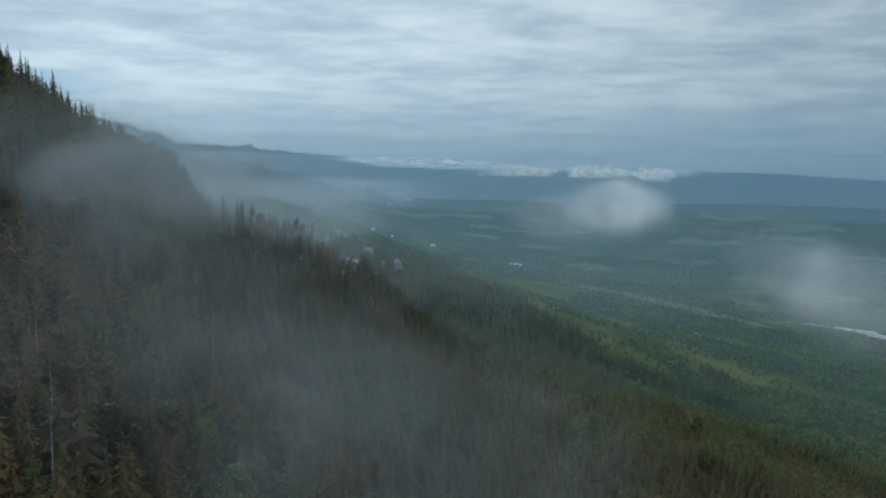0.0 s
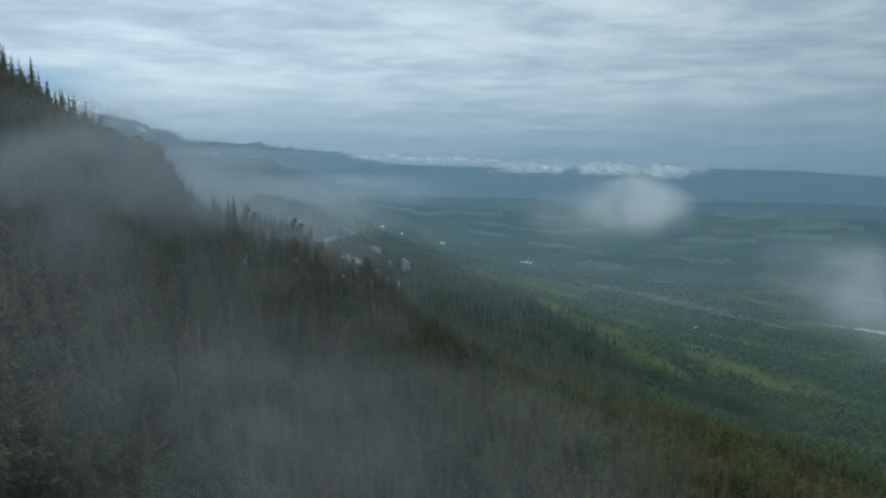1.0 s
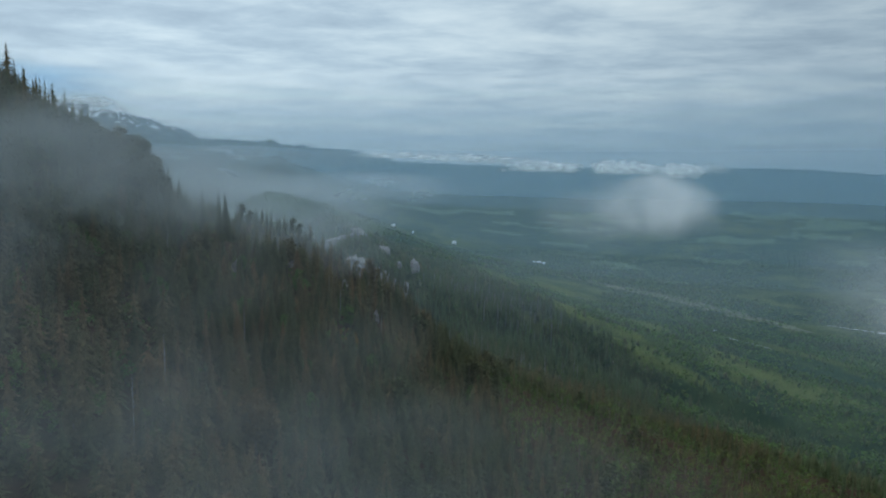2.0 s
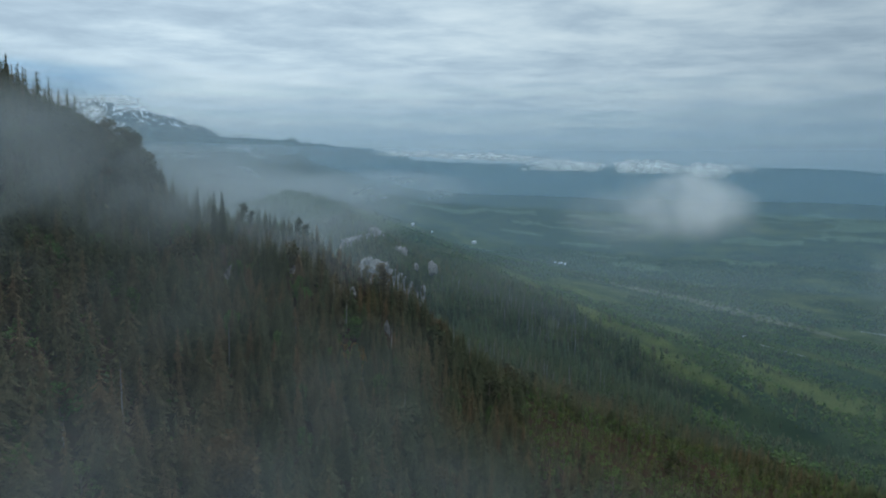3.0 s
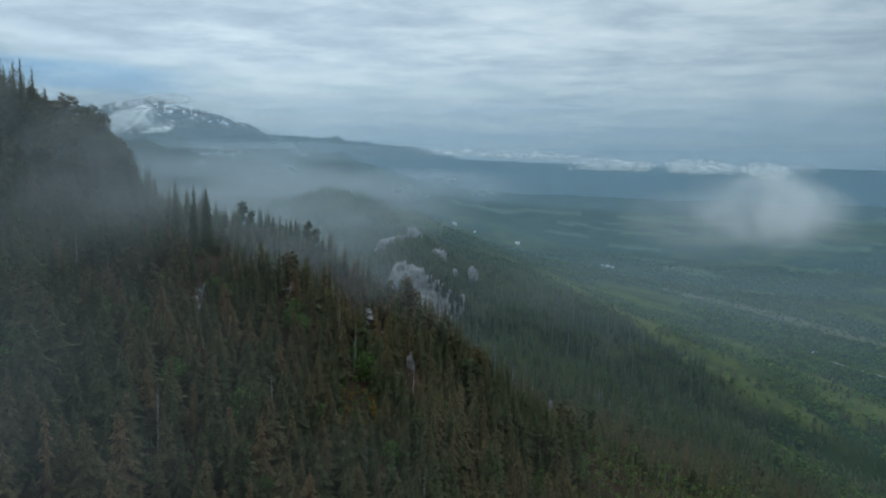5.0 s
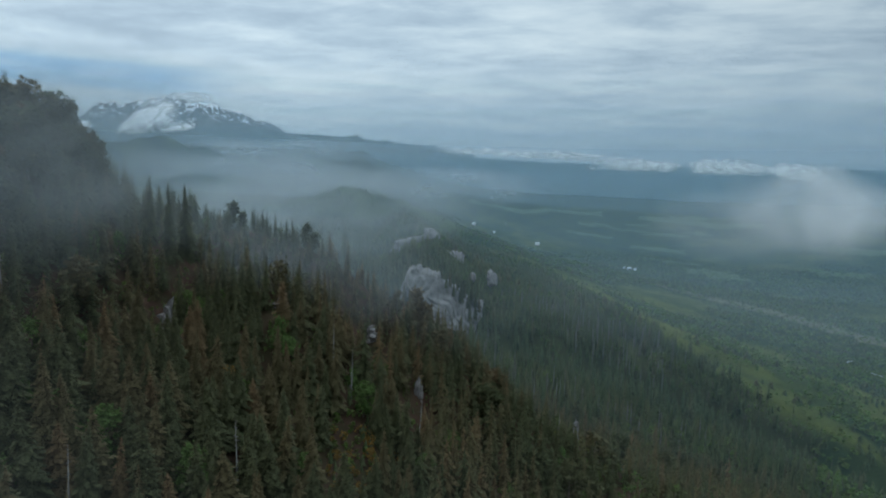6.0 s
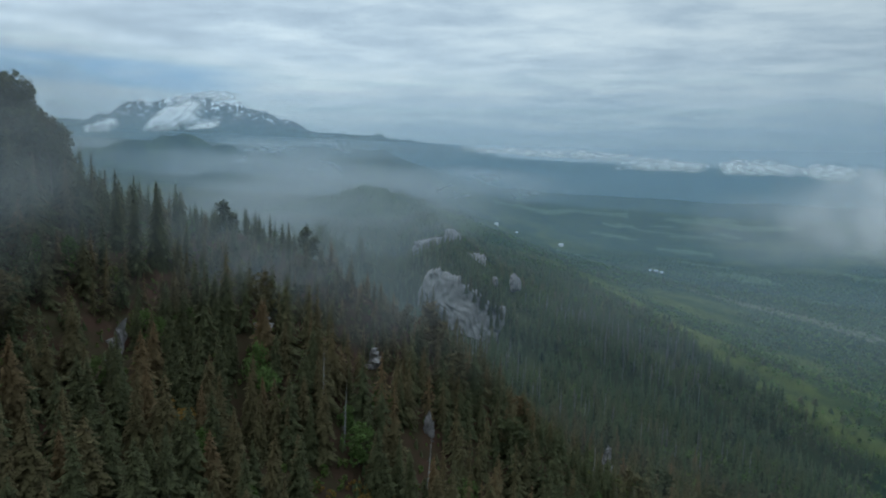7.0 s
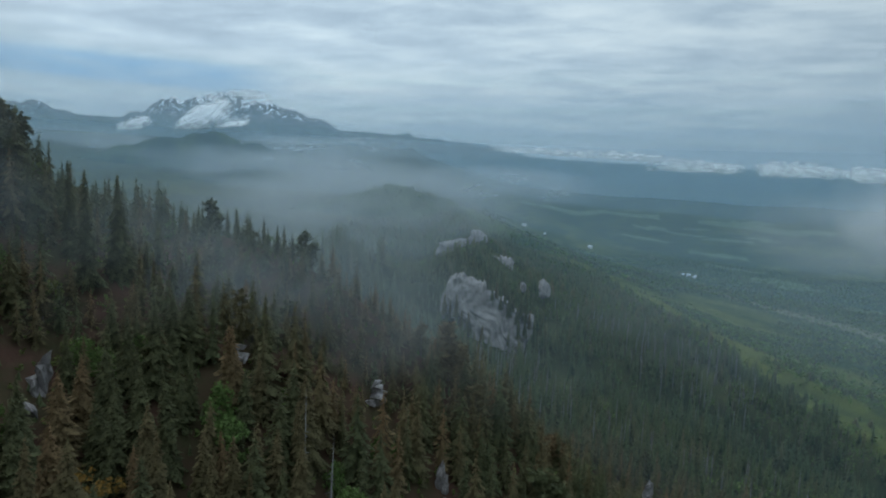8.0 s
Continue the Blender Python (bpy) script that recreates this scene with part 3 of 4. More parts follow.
def clothe(name, hill, count, hmin, hmax, seed, label):
    """Trees standing on a hill's own mesh."""
    rng = np.random.RandomState(seed)
    me = hill.data
    co = np.empty(3 * len(me.vertices), dtype=np.float32)
    me.vertices.foreach_get("co", co)
    co = co.reshape(-1, 3)
    rows = 24
    pick = rng.randint(0, len(co) // rows - 1, count) * rows + rng.randint(3, rows - 1, count)
    u, v = rng.rand(count, 1), rng.rand(count, 1)
    P = (co[pick] * (1 - u) + co[pick + rows] * u) * (1 - v) + (co[pick + 1] * (1 - u) + co[pick + rows + 1] * u) * v
    kinds = [(*far_conifer_parts(seed + i, 0.18 + 0.03 * (i % 3)), 0) for i in range(4)] + [(*far_broadleaf_parts(seed + 50 + i), 1) for i in range(3)]
    H = rng.uniform(hmin, hmax, count)
    k = np.where(rng.rand(count) < 0.6, rng.randint(4, 7, count), rng.randint(0, 4, count))
    return scatter(name, kinds, k, P[:, 0], P[:, 1], P[:, 2] - 0.5, H, H * 1.3, rng.rand(count) * 6.28, rng.uniform(0, 0.5, count), label, mats=[FAR_NEEDLES, FAR_LEAVES, BARK])


clothe("knoll_forest", knoll, 5000, 4, 8, 900, "green wood covering a rounded knoll")


# glades kept open round the rocks, and toward the flight path: x, y, radius
GLADES = [(-32, 266, 5), (-36, 264, 5), (-77, 257, 4), (-96, 288, 6.5), (-103, 289, 4), (-85, 264, 4), (-83, 259, 3.5), (-79, 255, 2.6), (-32, 288, 4), (-65, 279, 3.2), (-50, 303, 3.2), (-35, 298, 3.6), (-33, 293, 3.2), (13, 418, 5), (14, 411, 5),
          (-41, 264, 5.5), (-37, 258, 4), (-40, 253, 5.5), (-37, 246, 5), (-80, 578, 11), (-68, 570, 8), (-92, 574, 9), (-76, 560, 11), (-62, 558, 9), (-60, 545, 8), (-58, 530, 8), (-64, 516, 8), (-56, 504, 6), (-98, 750, 12), (-95, 738, 8), (-50, 657, 9), (-56, 642, 7), (-176, 888, 22), (-148, 892, 18), (-150, 870, 16)]


def wooded(x, y, rng):
    free = rng.rand(len(x)) > openness(x, y)
    for a, b, r in GLADES:
        free &= np.hypot(x - a, y - b) > r
    thin = (y > 480) & (y < 730) & (hash_noise(x, y, 34, 71) + 0.5 * hash_noise(x, y, 13, 72) < -0.62)
    return free & ~thin & (rng.rand(len(x)) < 0.95)


def in_grove(x, y):
    """The stretch of slope whose trees stand as single things."""
    return (x > -82) & (x < -27) & (y > 188) & (y < 280)


forest("slope_forest", -225, 200, -90, 56, 5.5, 0, 0, 0.12, 9, 15, 160, "conifers on the slope below the start of the flight", wooded)
near_kind = "dense dark green and rust-brown conifers on the steep slope"
forest("near_forest", -210, 20, 62, 345, 4.05, 12, 8, 0.07, 8.5, 14.5, 100, near_kind, lambda x, y, r: wooded(x, y, r) & ~in_grove(x, y), (10, 16))
forest("lower_forest", 20, 160, 56, 345, 4.3, 6, 7, 0.46, 8, 13, 150, "mixed conifers and birches lower down the slope", wooded, (5, 6))
forest("gully_forest", -210, 160, 345, 470, 4.3, 6, 6, 0.12, 9, 15, 170, "conifers filling the gully behind the spur", wooded, (4, 4))
forest("spur_forest", -240, 190, 470, 730, 4.6, 6, 6, 0.16, 8, 17, 200, "hazy dark conifers with pale trunks on the farther spur", wooded, (4, 4), 0.135, True)
forest("far_spur_forest", -420, 500, 730, 1250, 5.6, 0, 0, 0.18, 7, 14, 220, "hazy conifer forest at the back of the farther spur", wooded, (6, 5))
low_kind = "mixed green wood at the foot of the slope"
forest("low_slope_wood", 160, 310, 60, 345, 5.0, 5, 6, 0.42, 6, 12, 310, low_kind, lambda x, y, r: (r.rand(len(x)) < 0.94) & (x < 180 + 0.95 * y), (4, 5), 0.15, True)
forest("low_slope_forest", 160, 560, 60, 560, 5.0, 0, 0, 0.6, 7, 12, 300, low_kind,
       lambda x, y, r: (r.rand(len(x)) < 0.94 - 0.4 * openness(x, y)) & (x < 180 + 0.95 * y) & ((x > 310) | (y > 345)))
forest("foot_wood", 60, 900, 440, 1250, 7.0, 0, 0, 0.6, 3.5, 8, 350, "mixed birch and spruce wood at the foot of the slope",
       lambda x, y, r: (openness(x, y) > 0.3) & (r.rand(len(x)) < 0.92 - 0.88 * hayland(x, y) * (hash_noise(x, y, 38, 74) < 0.42)) & (x < 0.95 * y + 60)
       & (hash_noise(x, y, 70, 65) + 0.5 * hash_noise(x, y, 24, 66) + 0.3 * r.randn(len(x)) + 1.2 * (y < 680) > -0.42), broad=1.5)
forest("valley_woods", -500, 2100, 900, 2500, 14.5, 0, 0, 0.75, 4, 10, 400, "dark valley woods of birch and spruce",
       lambda x, y, r: (openness(x, y) > 0.4) & ((y > 1250) | (x > 900)) & (valley_wood(x, y) + 0.08 * r.randn(len(x)) > 0) & (np.abs(x - 0.2 * y) < 0.72 * y), (3, 3), broad=2.1)
forest("undergrowth", -105, -10, 165, 335, 2.0, 0, 0, 0.55, 1.2, 2.6, 450, "low brown and green undergrowth between the conifers",
       lambda x, y, r: r.rand(len(x)) < 0.8)

X, Y, rng = plant(-70, 150, 485, 700, 11, 480)
ok = (hash_noise(X, Y, 60, 73) > -0.1) & (openness(X, Y) < 0.2)
X, Y = X[ok], Y[ok]
n = len(X)
scatter("dead_trunks", [(snag_parts(620 + i), snag_parts(630 + i), 2) for i in range(3)], rng.randint(0, 3, n), X, Y, land(X, Y) - 0.3, rng.uniform(11, 19, n), rng.uniform(18, 26, n),
        rng.rand(n) * 6.28, np.zeros(n), "pale bare trunks standing in the farther forest", "dead trees", [NEEDLES, LEAVES, DEADWOOD])


def plain(parts, mats, tint, name):
    (V, T), (TV, TT) = parts
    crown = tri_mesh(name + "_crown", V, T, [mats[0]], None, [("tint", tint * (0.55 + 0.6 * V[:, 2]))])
    trunk = tri_mesh(name + "_trunk", TV, TT, [mats[1]])
    return crown, trunk


def tree_maker(name, crown, trunk, label, category="tree", group="trees on the slope"):
    """A thing of trunk and crown, 1 m high; the first stays where it is put, the rest are copies."""
    ob = tagged(new(name), label, category, group)
    part("trunk", trunk, ob)
    if crown is not None:
        part("crown", crown, ob)
    return ob


class Grove:
    def __init__(self):
        self.kinds = {}

    def put(self, key, x, y, tall, wide, turn, lean=(0, 0), z=None):
        made, used = self.kinds[key]
        m = pose(x, y, float(land(x, y)) - 0.25 if z is None else z, lean[0], lean[1], turn) @ Matrix.Diagonal((wide, wide, tall, 1))
        if used:
            copy_thing(made, m @ Matrix.Diagonal((*(1 / s for s in made.scale), 1)))
        else:
            made.matrix_basis = m
            self.kinds[key] = (made, True)


grove = Grove()
for i in range(6):
    for j, (tint, look_of) in enumerate(((0.08, "dark green spruce with drooping boughs on the slope"), (0.45, "brown-tinged spruce among green ones on the slope"),
                                         (0.85, "rust-brown withering spruce on the steep slope"))):
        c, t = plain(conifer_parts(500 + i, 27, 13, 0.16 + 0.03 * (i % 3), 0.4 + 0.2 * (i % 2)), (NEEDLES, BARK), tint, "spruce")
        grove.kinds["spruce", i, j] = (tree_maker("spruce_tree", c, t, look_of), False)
for i in range(3):
    c, t = plain(broadleaf_parts(540 + i, 18, 52, 0.30, 0.16, 0.62), (LEAVES, BARK), 0.1, "birch")
    grove.kinds["birch", i] = (tree_maker("birch_tree", c, t, "fresh green young birch among dark conifers"), False)
    c, t = plain(broadleaf_parts(560 + i, 20, 46, 0.20, 0.26, 0.6), (NEEDLES, BARK), 0.1, "pine")
    grove.kinds["pine", i] = (tree_maker("pine_tree", c, t, "dark round-headed pine on the spur crest"), False)
    c, t = plain(broadleaf_parts(580 + i, 10, 36, 0.5, 0.2, 0.8), (SHRUB_LEAVES, BARK), 0.5, "shrub")
    grove.kinds["shrub", i] = (tree_maker("shrub", c, t, "orange-yellow shrub in a glade of the slope", "shrub"), False)
    V, T = snag_parts(600 + i)
    grove.kinds["snag", i] = (tree_maker("dead_tree", None, tri_mesh("snag", V, T, [DEADWOOD]), "bare grey dead tree standing among conifers"), False)

X, Y, rng = plant(-82, -27, 188, 280, 3.9, 700)
ok = wooded(X, Y, rng) & in_grove(X, Y)
X, Y = X[ok], Y[ok]
RUST = rust_of(X, Y, rng)
for x, y, rust in zip(X, Y, RUST):
    tall = rng.uniform(8.5, 14) * (1 + 0.18 * float(hash_noise(x, y, 30, 91)))
    u = rng.rand()
    key = ("birch", rng.randint(3)) if u < 0.09 else ("snag", rng.randint(3)) if u < 0.11 else ("spruce", rng.randint(6), 0 if rust < 0.22 else 1 if rust < 0.55 else 2)
    if key[0] == "birch":
        tall *= 0.6
    grove.put(key, x, y, tall, tall * rng.uniform(0.95, 1.4), rng.rand() * 360, (rng.uniform(-3, 3), rng.uniform(-3, 3)))

# single trees that stand out: on the crest of the spur, dead trunks, bright bushes
for x, y, tall, key in [(-95.4, 291.5, 19, ("spruce", 5, 0)), (-95, 284, 20.5, ("spruce", 0, 0)), (-103.5, 289, 18, ("spruce", 3, 0)),
                        (-121, 292, 12, ("pine", 1)), (-117, 295, 10, ("pine", 2)), (-126, 290, 13, ("pine", 0)), (-132, 286, 11, ("pine", 1)), (-140, 280, 13, ("pine", 2)),
                        (-50, 276, 15, ("snag", 0)), (-90, 232, 14, ("snag", 1)), (-62, 172, 15, ("snag", 2)), (-74, 110, 15, ("snag", 0)), (-64, 98, 14, ("snag", 1)),
                        (-58, 88, 15, ("snag", 2)), (-20, 236, 14, ("snag", 1)), (2, 330, 15, ("snag", 0)), (-57, 150, 14, ("snag", 1)),
                        (-41, 268, 2.6, ("shrub", 0)), (-38, 263, 2.2, ("shrub", 1)), (-43, 262, 2.4, ("shrub", 2)), (-36, 258, 2.0, ("shrub", 0)), (-40, 258, 2.5, ("shrub", 1)),
                        (-42, 255, 2.4, ("shrub", 2)), (-38, 254, 2.8, ("shrub", 0)), (-41, 250, 2.5, ("shrub", 1)), (-36, 251, 2.6, ("shrub", 2)), (-39, 247, 2.2, ("shrub", 0)),
                        (-35, 246, 2.6, ("shrub", 1)), (-34, 255, 2.3, ("shrub", 1)), (-44, 258, 2.2, ("shrub", 0)), (-37, 243, 2.4, ("shrub", 2)), (-45, 262, 2.0, ("shrub", 1)),
                        (-65, 252, 7.5, ("shrub", 0)), (-49, 248, 6, ("birch", 1)), (-99, 264, 8, ("birch", 2)), (-99, 271, 8, ("birch", 0)), (-45, 292, 5, ("birch", 1)), (-43, 295, 4.5, ("birch", 2)), (-37, 262, 3.4, ("shrub", 1)), (-34, 265, 3.2, ("shrub", 0)), (-38, 266, 3.6, ("shrub", 2)), (-35, 260, 3.0, ("shrub", 1)), (-32, 268, 3.0, ("shrub", 2)), (-30, 264, 3.0, ("shrub", 0)), (-31, 259, 2.8, ("shrub", 1)), (-39, 269, 3.2, ("shrub", 1)), (-33, 271, 2.8, ("shrub", 0)), (-36, 272, 2.6, ("shrub", 2))]:
    grove.put(key, x, y, tall, tall * (0.8 if key[0] != "shrub" else 1.2), (x * 37) % 360)


# ---- rocks ----
def crag(name, x, y, z, wide, tall, deep, turn, label, seed, skew=0.0, nu=26, nv=22):
    """A weathered face of rock: fissured front with ledges, ragged outline, sides running back into the slope. z: middle of its height."""
    vs = []
    for i in range(nu):
        for j in range(nv):
            u, v = 2 * i / (nu - 1) - 1, 2 * j / (nv - 1) - 1
            # a disc of rock pulled into a ragged outline
            a, r = math.atan2(v, u), max(abs(u), abs(v))
            edge = 0.80 + 0.24 * noise.noise(Vector((math.cos(a) * 1.6, math.sin(a) * 1.6, seed))) + 0.16 * noise.noise(Vector((math.cos(a) * 5, math.sin(a) * 5, seed + 2)))
            square = 1 + 0.2 * (1 / max(abs(math.cos(a)), abs(math.sin(a))) - 1)
            pu, pv = math.cos(a) * r * edge * square, math.sin(a) * r * edge * square
            crack = abs(noise.fractal(Vector((pu * 3.8 * wide / tall, pv * 1.5, seed)), 0.75, 2.3, 6))
            ledge = noise.noise(Vector((pu * 1.3, pv * 6.0, seed + 4)))
            block = noise.cell(Vector((pu * 5.5 + 0.6 * pv, pv * 3.2 - 0.5 * pu, seed))) * 0.26 + noise.cell(Vector((pu * 12 + pv, pv * 6.5, seed + 9))) * 0.12
            out = deep * (0.75 * (1 - r ** 4) - 0.25 * pv + (0.25 * (0.4 - crack) + 0.12 * ledge + 0.3 * block) * (1 - r ** 3))
            vs.append((pu * wide / 2, -out + 0.5 * deep * pv, (pv - skew * pu) * tall / 2))
    fs = grid_faces(nu, nv)
    ring = [i * nv for i in range(nu)] + [(nu - 1) * nv + j for j in range(1, nv)] + [i * nv + nv - 1 for i in range(nu - 2, -1, -1)] + [j for j in range(nv - 2, 0, -1)]
    o = len(vs)
    for k in ring:
        px, py, pz = vs[k]
        vs.append((px * 0.8, py + deep * 1.6, pz * 0.8 - 0.1 * tall))
    n = len(ring)
    fs += [(ring[(k + 1) % n], ring[k], o + k, o + (k + 1) % n) for k in range(n)]
    ob = new(name, mesh_of(name, vs, fs, ROCK))
    ob.matrix_basis = pose(x, y, z, 0, 0, turn)
    return tagged(ob, label, "rock", "rocks of the slope")


def cliff_face(name, x, y, z, wide, tall, deep, turn, label, seed, nu=120, nv=100):
    """A slanting slab of limestone: high on one side, its top and foot running down to a point on the other, cut by fissures down its dip."""
    vs = []
    for i in range(nu):
        u = 2 * i / (nu - 1) - 1
        chip = 0.09 * noise.noise(Vector((u * 7, 1, seed))) + 0.08 * noise.noise(Vector((u * 19, 5, seed))) + 0.05 * noise.cell(Vector((u * 11, 3, seed)))
        top = float(lut(u, [-1, -0.9, -0.75, -0.16, 0.08, 0.5, 0.83, 1], [0.4, 0.8, 1, 0.90, 0.62, 0.36, 0.10, -0.06])) + chip
        foot = float(lut(u, [-1, -0.82, -0.42, -0.16, 0.24, 0.57, 0.8, 1], [0.1, 0.1, -0.4, -0.6, -0.85, -1.1, -0.8, -0.3])) + 1.4 * chip
        for j in range(nv):
            f = j / (nv - 1)
            v = foot + (top - foot) * f
            r = max(abs(u), abs(2 * f - 1))
            warp = 0.3 * noise.noise(Vector((u * 2.1, v * 2.1, seed + 30)))
            dip, across = 0.45 * u - 0.9 * v, 0.9 * u + 0.45 * v + warp
            crack = abs(noise.noise(Vector((across * 4.2, dip * 1.3, seed))))
            bulge = noise.fractal(Vector((u * 2.4, v * 2.0, seed + 4)), 1.0, 2.1, 4)
            step = noise.noise(Vector((across * 9.0, dip * 3.5, seed + 9)))
            out = deep * (0.35 * (1 - r ** 12) - 0.6 * v - 0.25 * u + (0.26 * (0.35 - min(crack, 0.35)) + 0.20 * bulge + 0.14 * step) * (1 - r ** 14))
            side = 0.03 * noise.noise(Vector((v * 4, 9, seed))) * abs(u) ** 3
            vs.append(((u + side) * wide / 2, -out + 0.3 * deep * v, v * tall / 2))
    fs = grid_faces(nu, nv)
    ring = [i * nv for i in range(nu)] + [(nu - 1) * nv + j for j in range(1, nv)] + [i * nv + nv - 1 for i in range(nu - 2, -1, -1)] + [j for j in range(nv - 2, 0, -1)]
    o, n = len(vs), len(ring)
    for k in ring:
        px, py, pz = vs[k]
        vs.append((px * 0.85, py + deep * 2.6, pz * 0.85 - 0.12 * tall))
    fs += [(ring[(k + 1) % n], ring[k], o + k, o + (k + 1) % n) for k in range(n)]
    ob = new(name, mesh_of(name, vs, fs, ROCK))
    ob.matrix_basis = pose(x, y, z, 0, 0, turn)
    rng = np.random.RandomState(seed)
    for u, f in [(0.0, 0.97), (0.12, 0.9), (0.2, 0.96), (0.3, 0.82), (0.38, 0.95), (0.48, 0.84), (0.56, 0.94), (0.66, 0.8), (0.74, 0.93), (0.84, 0.86), (0.92, 0.7), (0.7, 0.55), (0.84, 0.5),
                 (-0.62, 0.12), (-0.5, 0.06), (-0.36, 0.10), (-0.22, 0.05), (-0.05, 0.08), (0.1, 0.05), (-0.75, 0.05), (-0.88, 0.1)]:
        p = ob.matrix_basis @ Vector(vs[int((u + 1) / 2 * (nu - 1)) * nv + int(f * (nv - 1))])
        tall_tree = rng.uniform(10, 16)
        grove.put(("spruce", rng.randint(6), rng.randint(2)), p.x, p.y, tall_tree, tall_tree * 0.95, rng.rand() * 360, z=p.z - 0.6)
    return tagged(ob, label, "rock", "rocks of the slope")


def shards(x, y, z, wide, tall, deep, turn, label, seed, count=8):
    """A broken outcrop: angular blocks leaning on one another."""
    rng = np.random.RandomState(seed)
    ob = tagged(new("rock_outcrop"), label, "rock", "rocks of the slope")
    ob.matrix_basis = pose(x, y, z, 0, 0, turn)
    for k in range(count):
        u, v = rng.uniform(-0.3, 0.3), (k + 0.5) / count * 0.9 - 0.55
        c = np.array((u * wide, rng.uniform(-0.3, 0.3) * deep + 0.35 * v * tall, v * tall))
        s = np.array((wide * rng.uniform(0.28, 0.46), deep * rng.uniform(0.4, 0.7), tall * rng.uniform(0.2, 0.36)))
        bm = bmesh.new()
        pts = [bm.verts.new(c + rng.uniform(-1, 1, 3) * s) for _ in range(13)]
        made = bmesh.ops.convex_hull(bm, input=pts)
        bmesh.ops.delete(bm, geom=[g for g in made["geom_interior"] if isinstance(g, bmesh.types.BMVert)], context="VERTS")
        me = bpy.data.meshes.new("block")
        bm.to_mesh(me)
        bm.free()
        me.materials.append(BOULDER)
        part("block", me, ob)
    return ob


cliff_face("cliff", -78, 582, 304, 60, 54, 11, 8, "pale grey limestone cliff rising above the forest", 21)
crag("rock_outcrop", -97, 760, 313, 28, 25, 5, 10, "pale rock outcrop high on the wooded spur", 7, 0.1)
crag("rock_outcrop", -49, 664, 311, 11, 18, 4, 14, "narrow pale rock on the wooded spur", 9, 0.1)
crag("rock_outcrop", -62, 640, 316, 5, 9, 3, 14, "small pale rock above the cliff", 12, 0.1)
crag("rock_outcrop", -51, 598, 303, 5, 9, 3, 14, "small pale rock beside the cliff", 11, 0.1)
crag("rock_outcrop", -178, 902, 308, 50, 26, 6, 8, "broad pale rock band on the spur crest", 13, -0.3)
crag("rock_outcrop", -148, 910, 312, 34, 40, 7, 8, "pale rock tooth on the spur crest", 15, 0.25)
shards(-81.5, 261.5, 365.5, 3.2, 8.5, 2.2, 10, "upright pale rock among conifers", 17, 9)
shards(-79.5, 257.5, 363, 4.0, 4.0, 2.0, 10, "reddish broken rock below a pale pillar", 18, 6)
shards(-66, 284, 365.5, 3.6, 3.0, 1.8, 12, "mossy rock slab on the steep slope", 19, 6)
shards(-50, 305, 354.0, 3.4, 3.8, 1.8, 8, "grey rock among trees on the slope", 21, 7)
shards(-35, 300, 340, 2.6, 8.5, 1.8, 6, "long pale rock streak down the slope", 23, 9)
shards(13, 420, 283, 4.5, 12, 2.4, 0, "pale rock rib low on the slope", 25, 9)
shards(-40, 270, 338, 3.4, 3.0, 1.6, 10, "ochre rock step above orange shrubs", 27, 6)


# ---- valley: river, track, fields, houses ----
def ribbon(name, pts, widths, mat, label, category, lift=0.6, seed=1, step=8):
    """A strip draped on the land along a line of (x, y)."""
    p = np.array(pts, float)
    along = np.r_[0, np.cumsum(np.hypot(*np.diff(p, axis=0).T))]
    s = np.arange(0, along[-1], step)
    cx, cy, w = np.interp(s, along, p[:, 0]), np.interp(s, along, p[:, 1]), np.interp(s, along, widths)
    tx, ty = np.gradient(cx), np.gradient(cy)
    n = np.hypot(tx, ty)
    nx, ny = -ty / n, tx / n
    vs = []
    for k in range(len(s)):
        wob = 1 + 0.5 * noise.noise(Vector((s[k] * 0.05, seed, 0)))
        off = 0.4 * w[k] * noise.noise(Vector((s[k] * 0.03, seed + 5, 0)))
        for f in (-0.5, -0.17, 0.17, 0.5):
            x, y = cx[k] + nx[k] * (f * w[k] * wob + off), cy[k] + ny[k] * (f * w[k] * wob + off)
            vs.append((x, y, float(land(x, y)) + lift + (0.4 if abs(f) < 0.3 else 0)))
    ob = new(name, mesh_of(name, vs, grid_faces(len(s), 4), mat, smooth=True))
    return tagged(ob, label, category, kind="structure")


ribbon("river", [(780, 1370), (831, 1333), (877, 1308), (907, 1232), (927, 1181), (980, 1120)], [3, 9, 30, 52, 46, 30], GRAVEL, "pale gravel bed of a river in the valley", "river", 1.5, 2)
ribbon("gravel_bar", [(426, 1038), (440, 1020), (452, 1012), (464, 1000), (478, 988)], [1.5, 4.0, 1.2, 4.5, 1.5], GRAVEL, "small pale gravel bar beside the meadow", "gravel", 1.2, 4, 4)
ribbon("track", [(230, 1800), (324, 1780), (445, 1690), (533, 1573), (618, 1400), (690, 1260)], [14, 50, 74, 84, 74, 20], TRACK, "strip of dry pale grass along a track", "track", 1.0, 6, 14)
rng = np.random.RandomState(33)
FIELDS = [(-200, 3330, 420, 130, 8), (700, 3250, 560, 150, -24), (120, 3420, 300, 100, -4), (1560, 3200, 420, 160, -30), (1720, 2900, 300, 130, -34), (1150, 2700, 300, 120, -24), (420, 2650, 200, 80, -8)]
for _ in range(26):
    dist, side = rng.uniform(1900, 3500), rng.uniform(-0.05, 0.62)
    FIELDS.append((dist * math.sin(side), dist * math.cos(side), rng.uniform(60, 240), rng.uniform(30, 110), -57 * side + rng.uniform(-25, 25)))
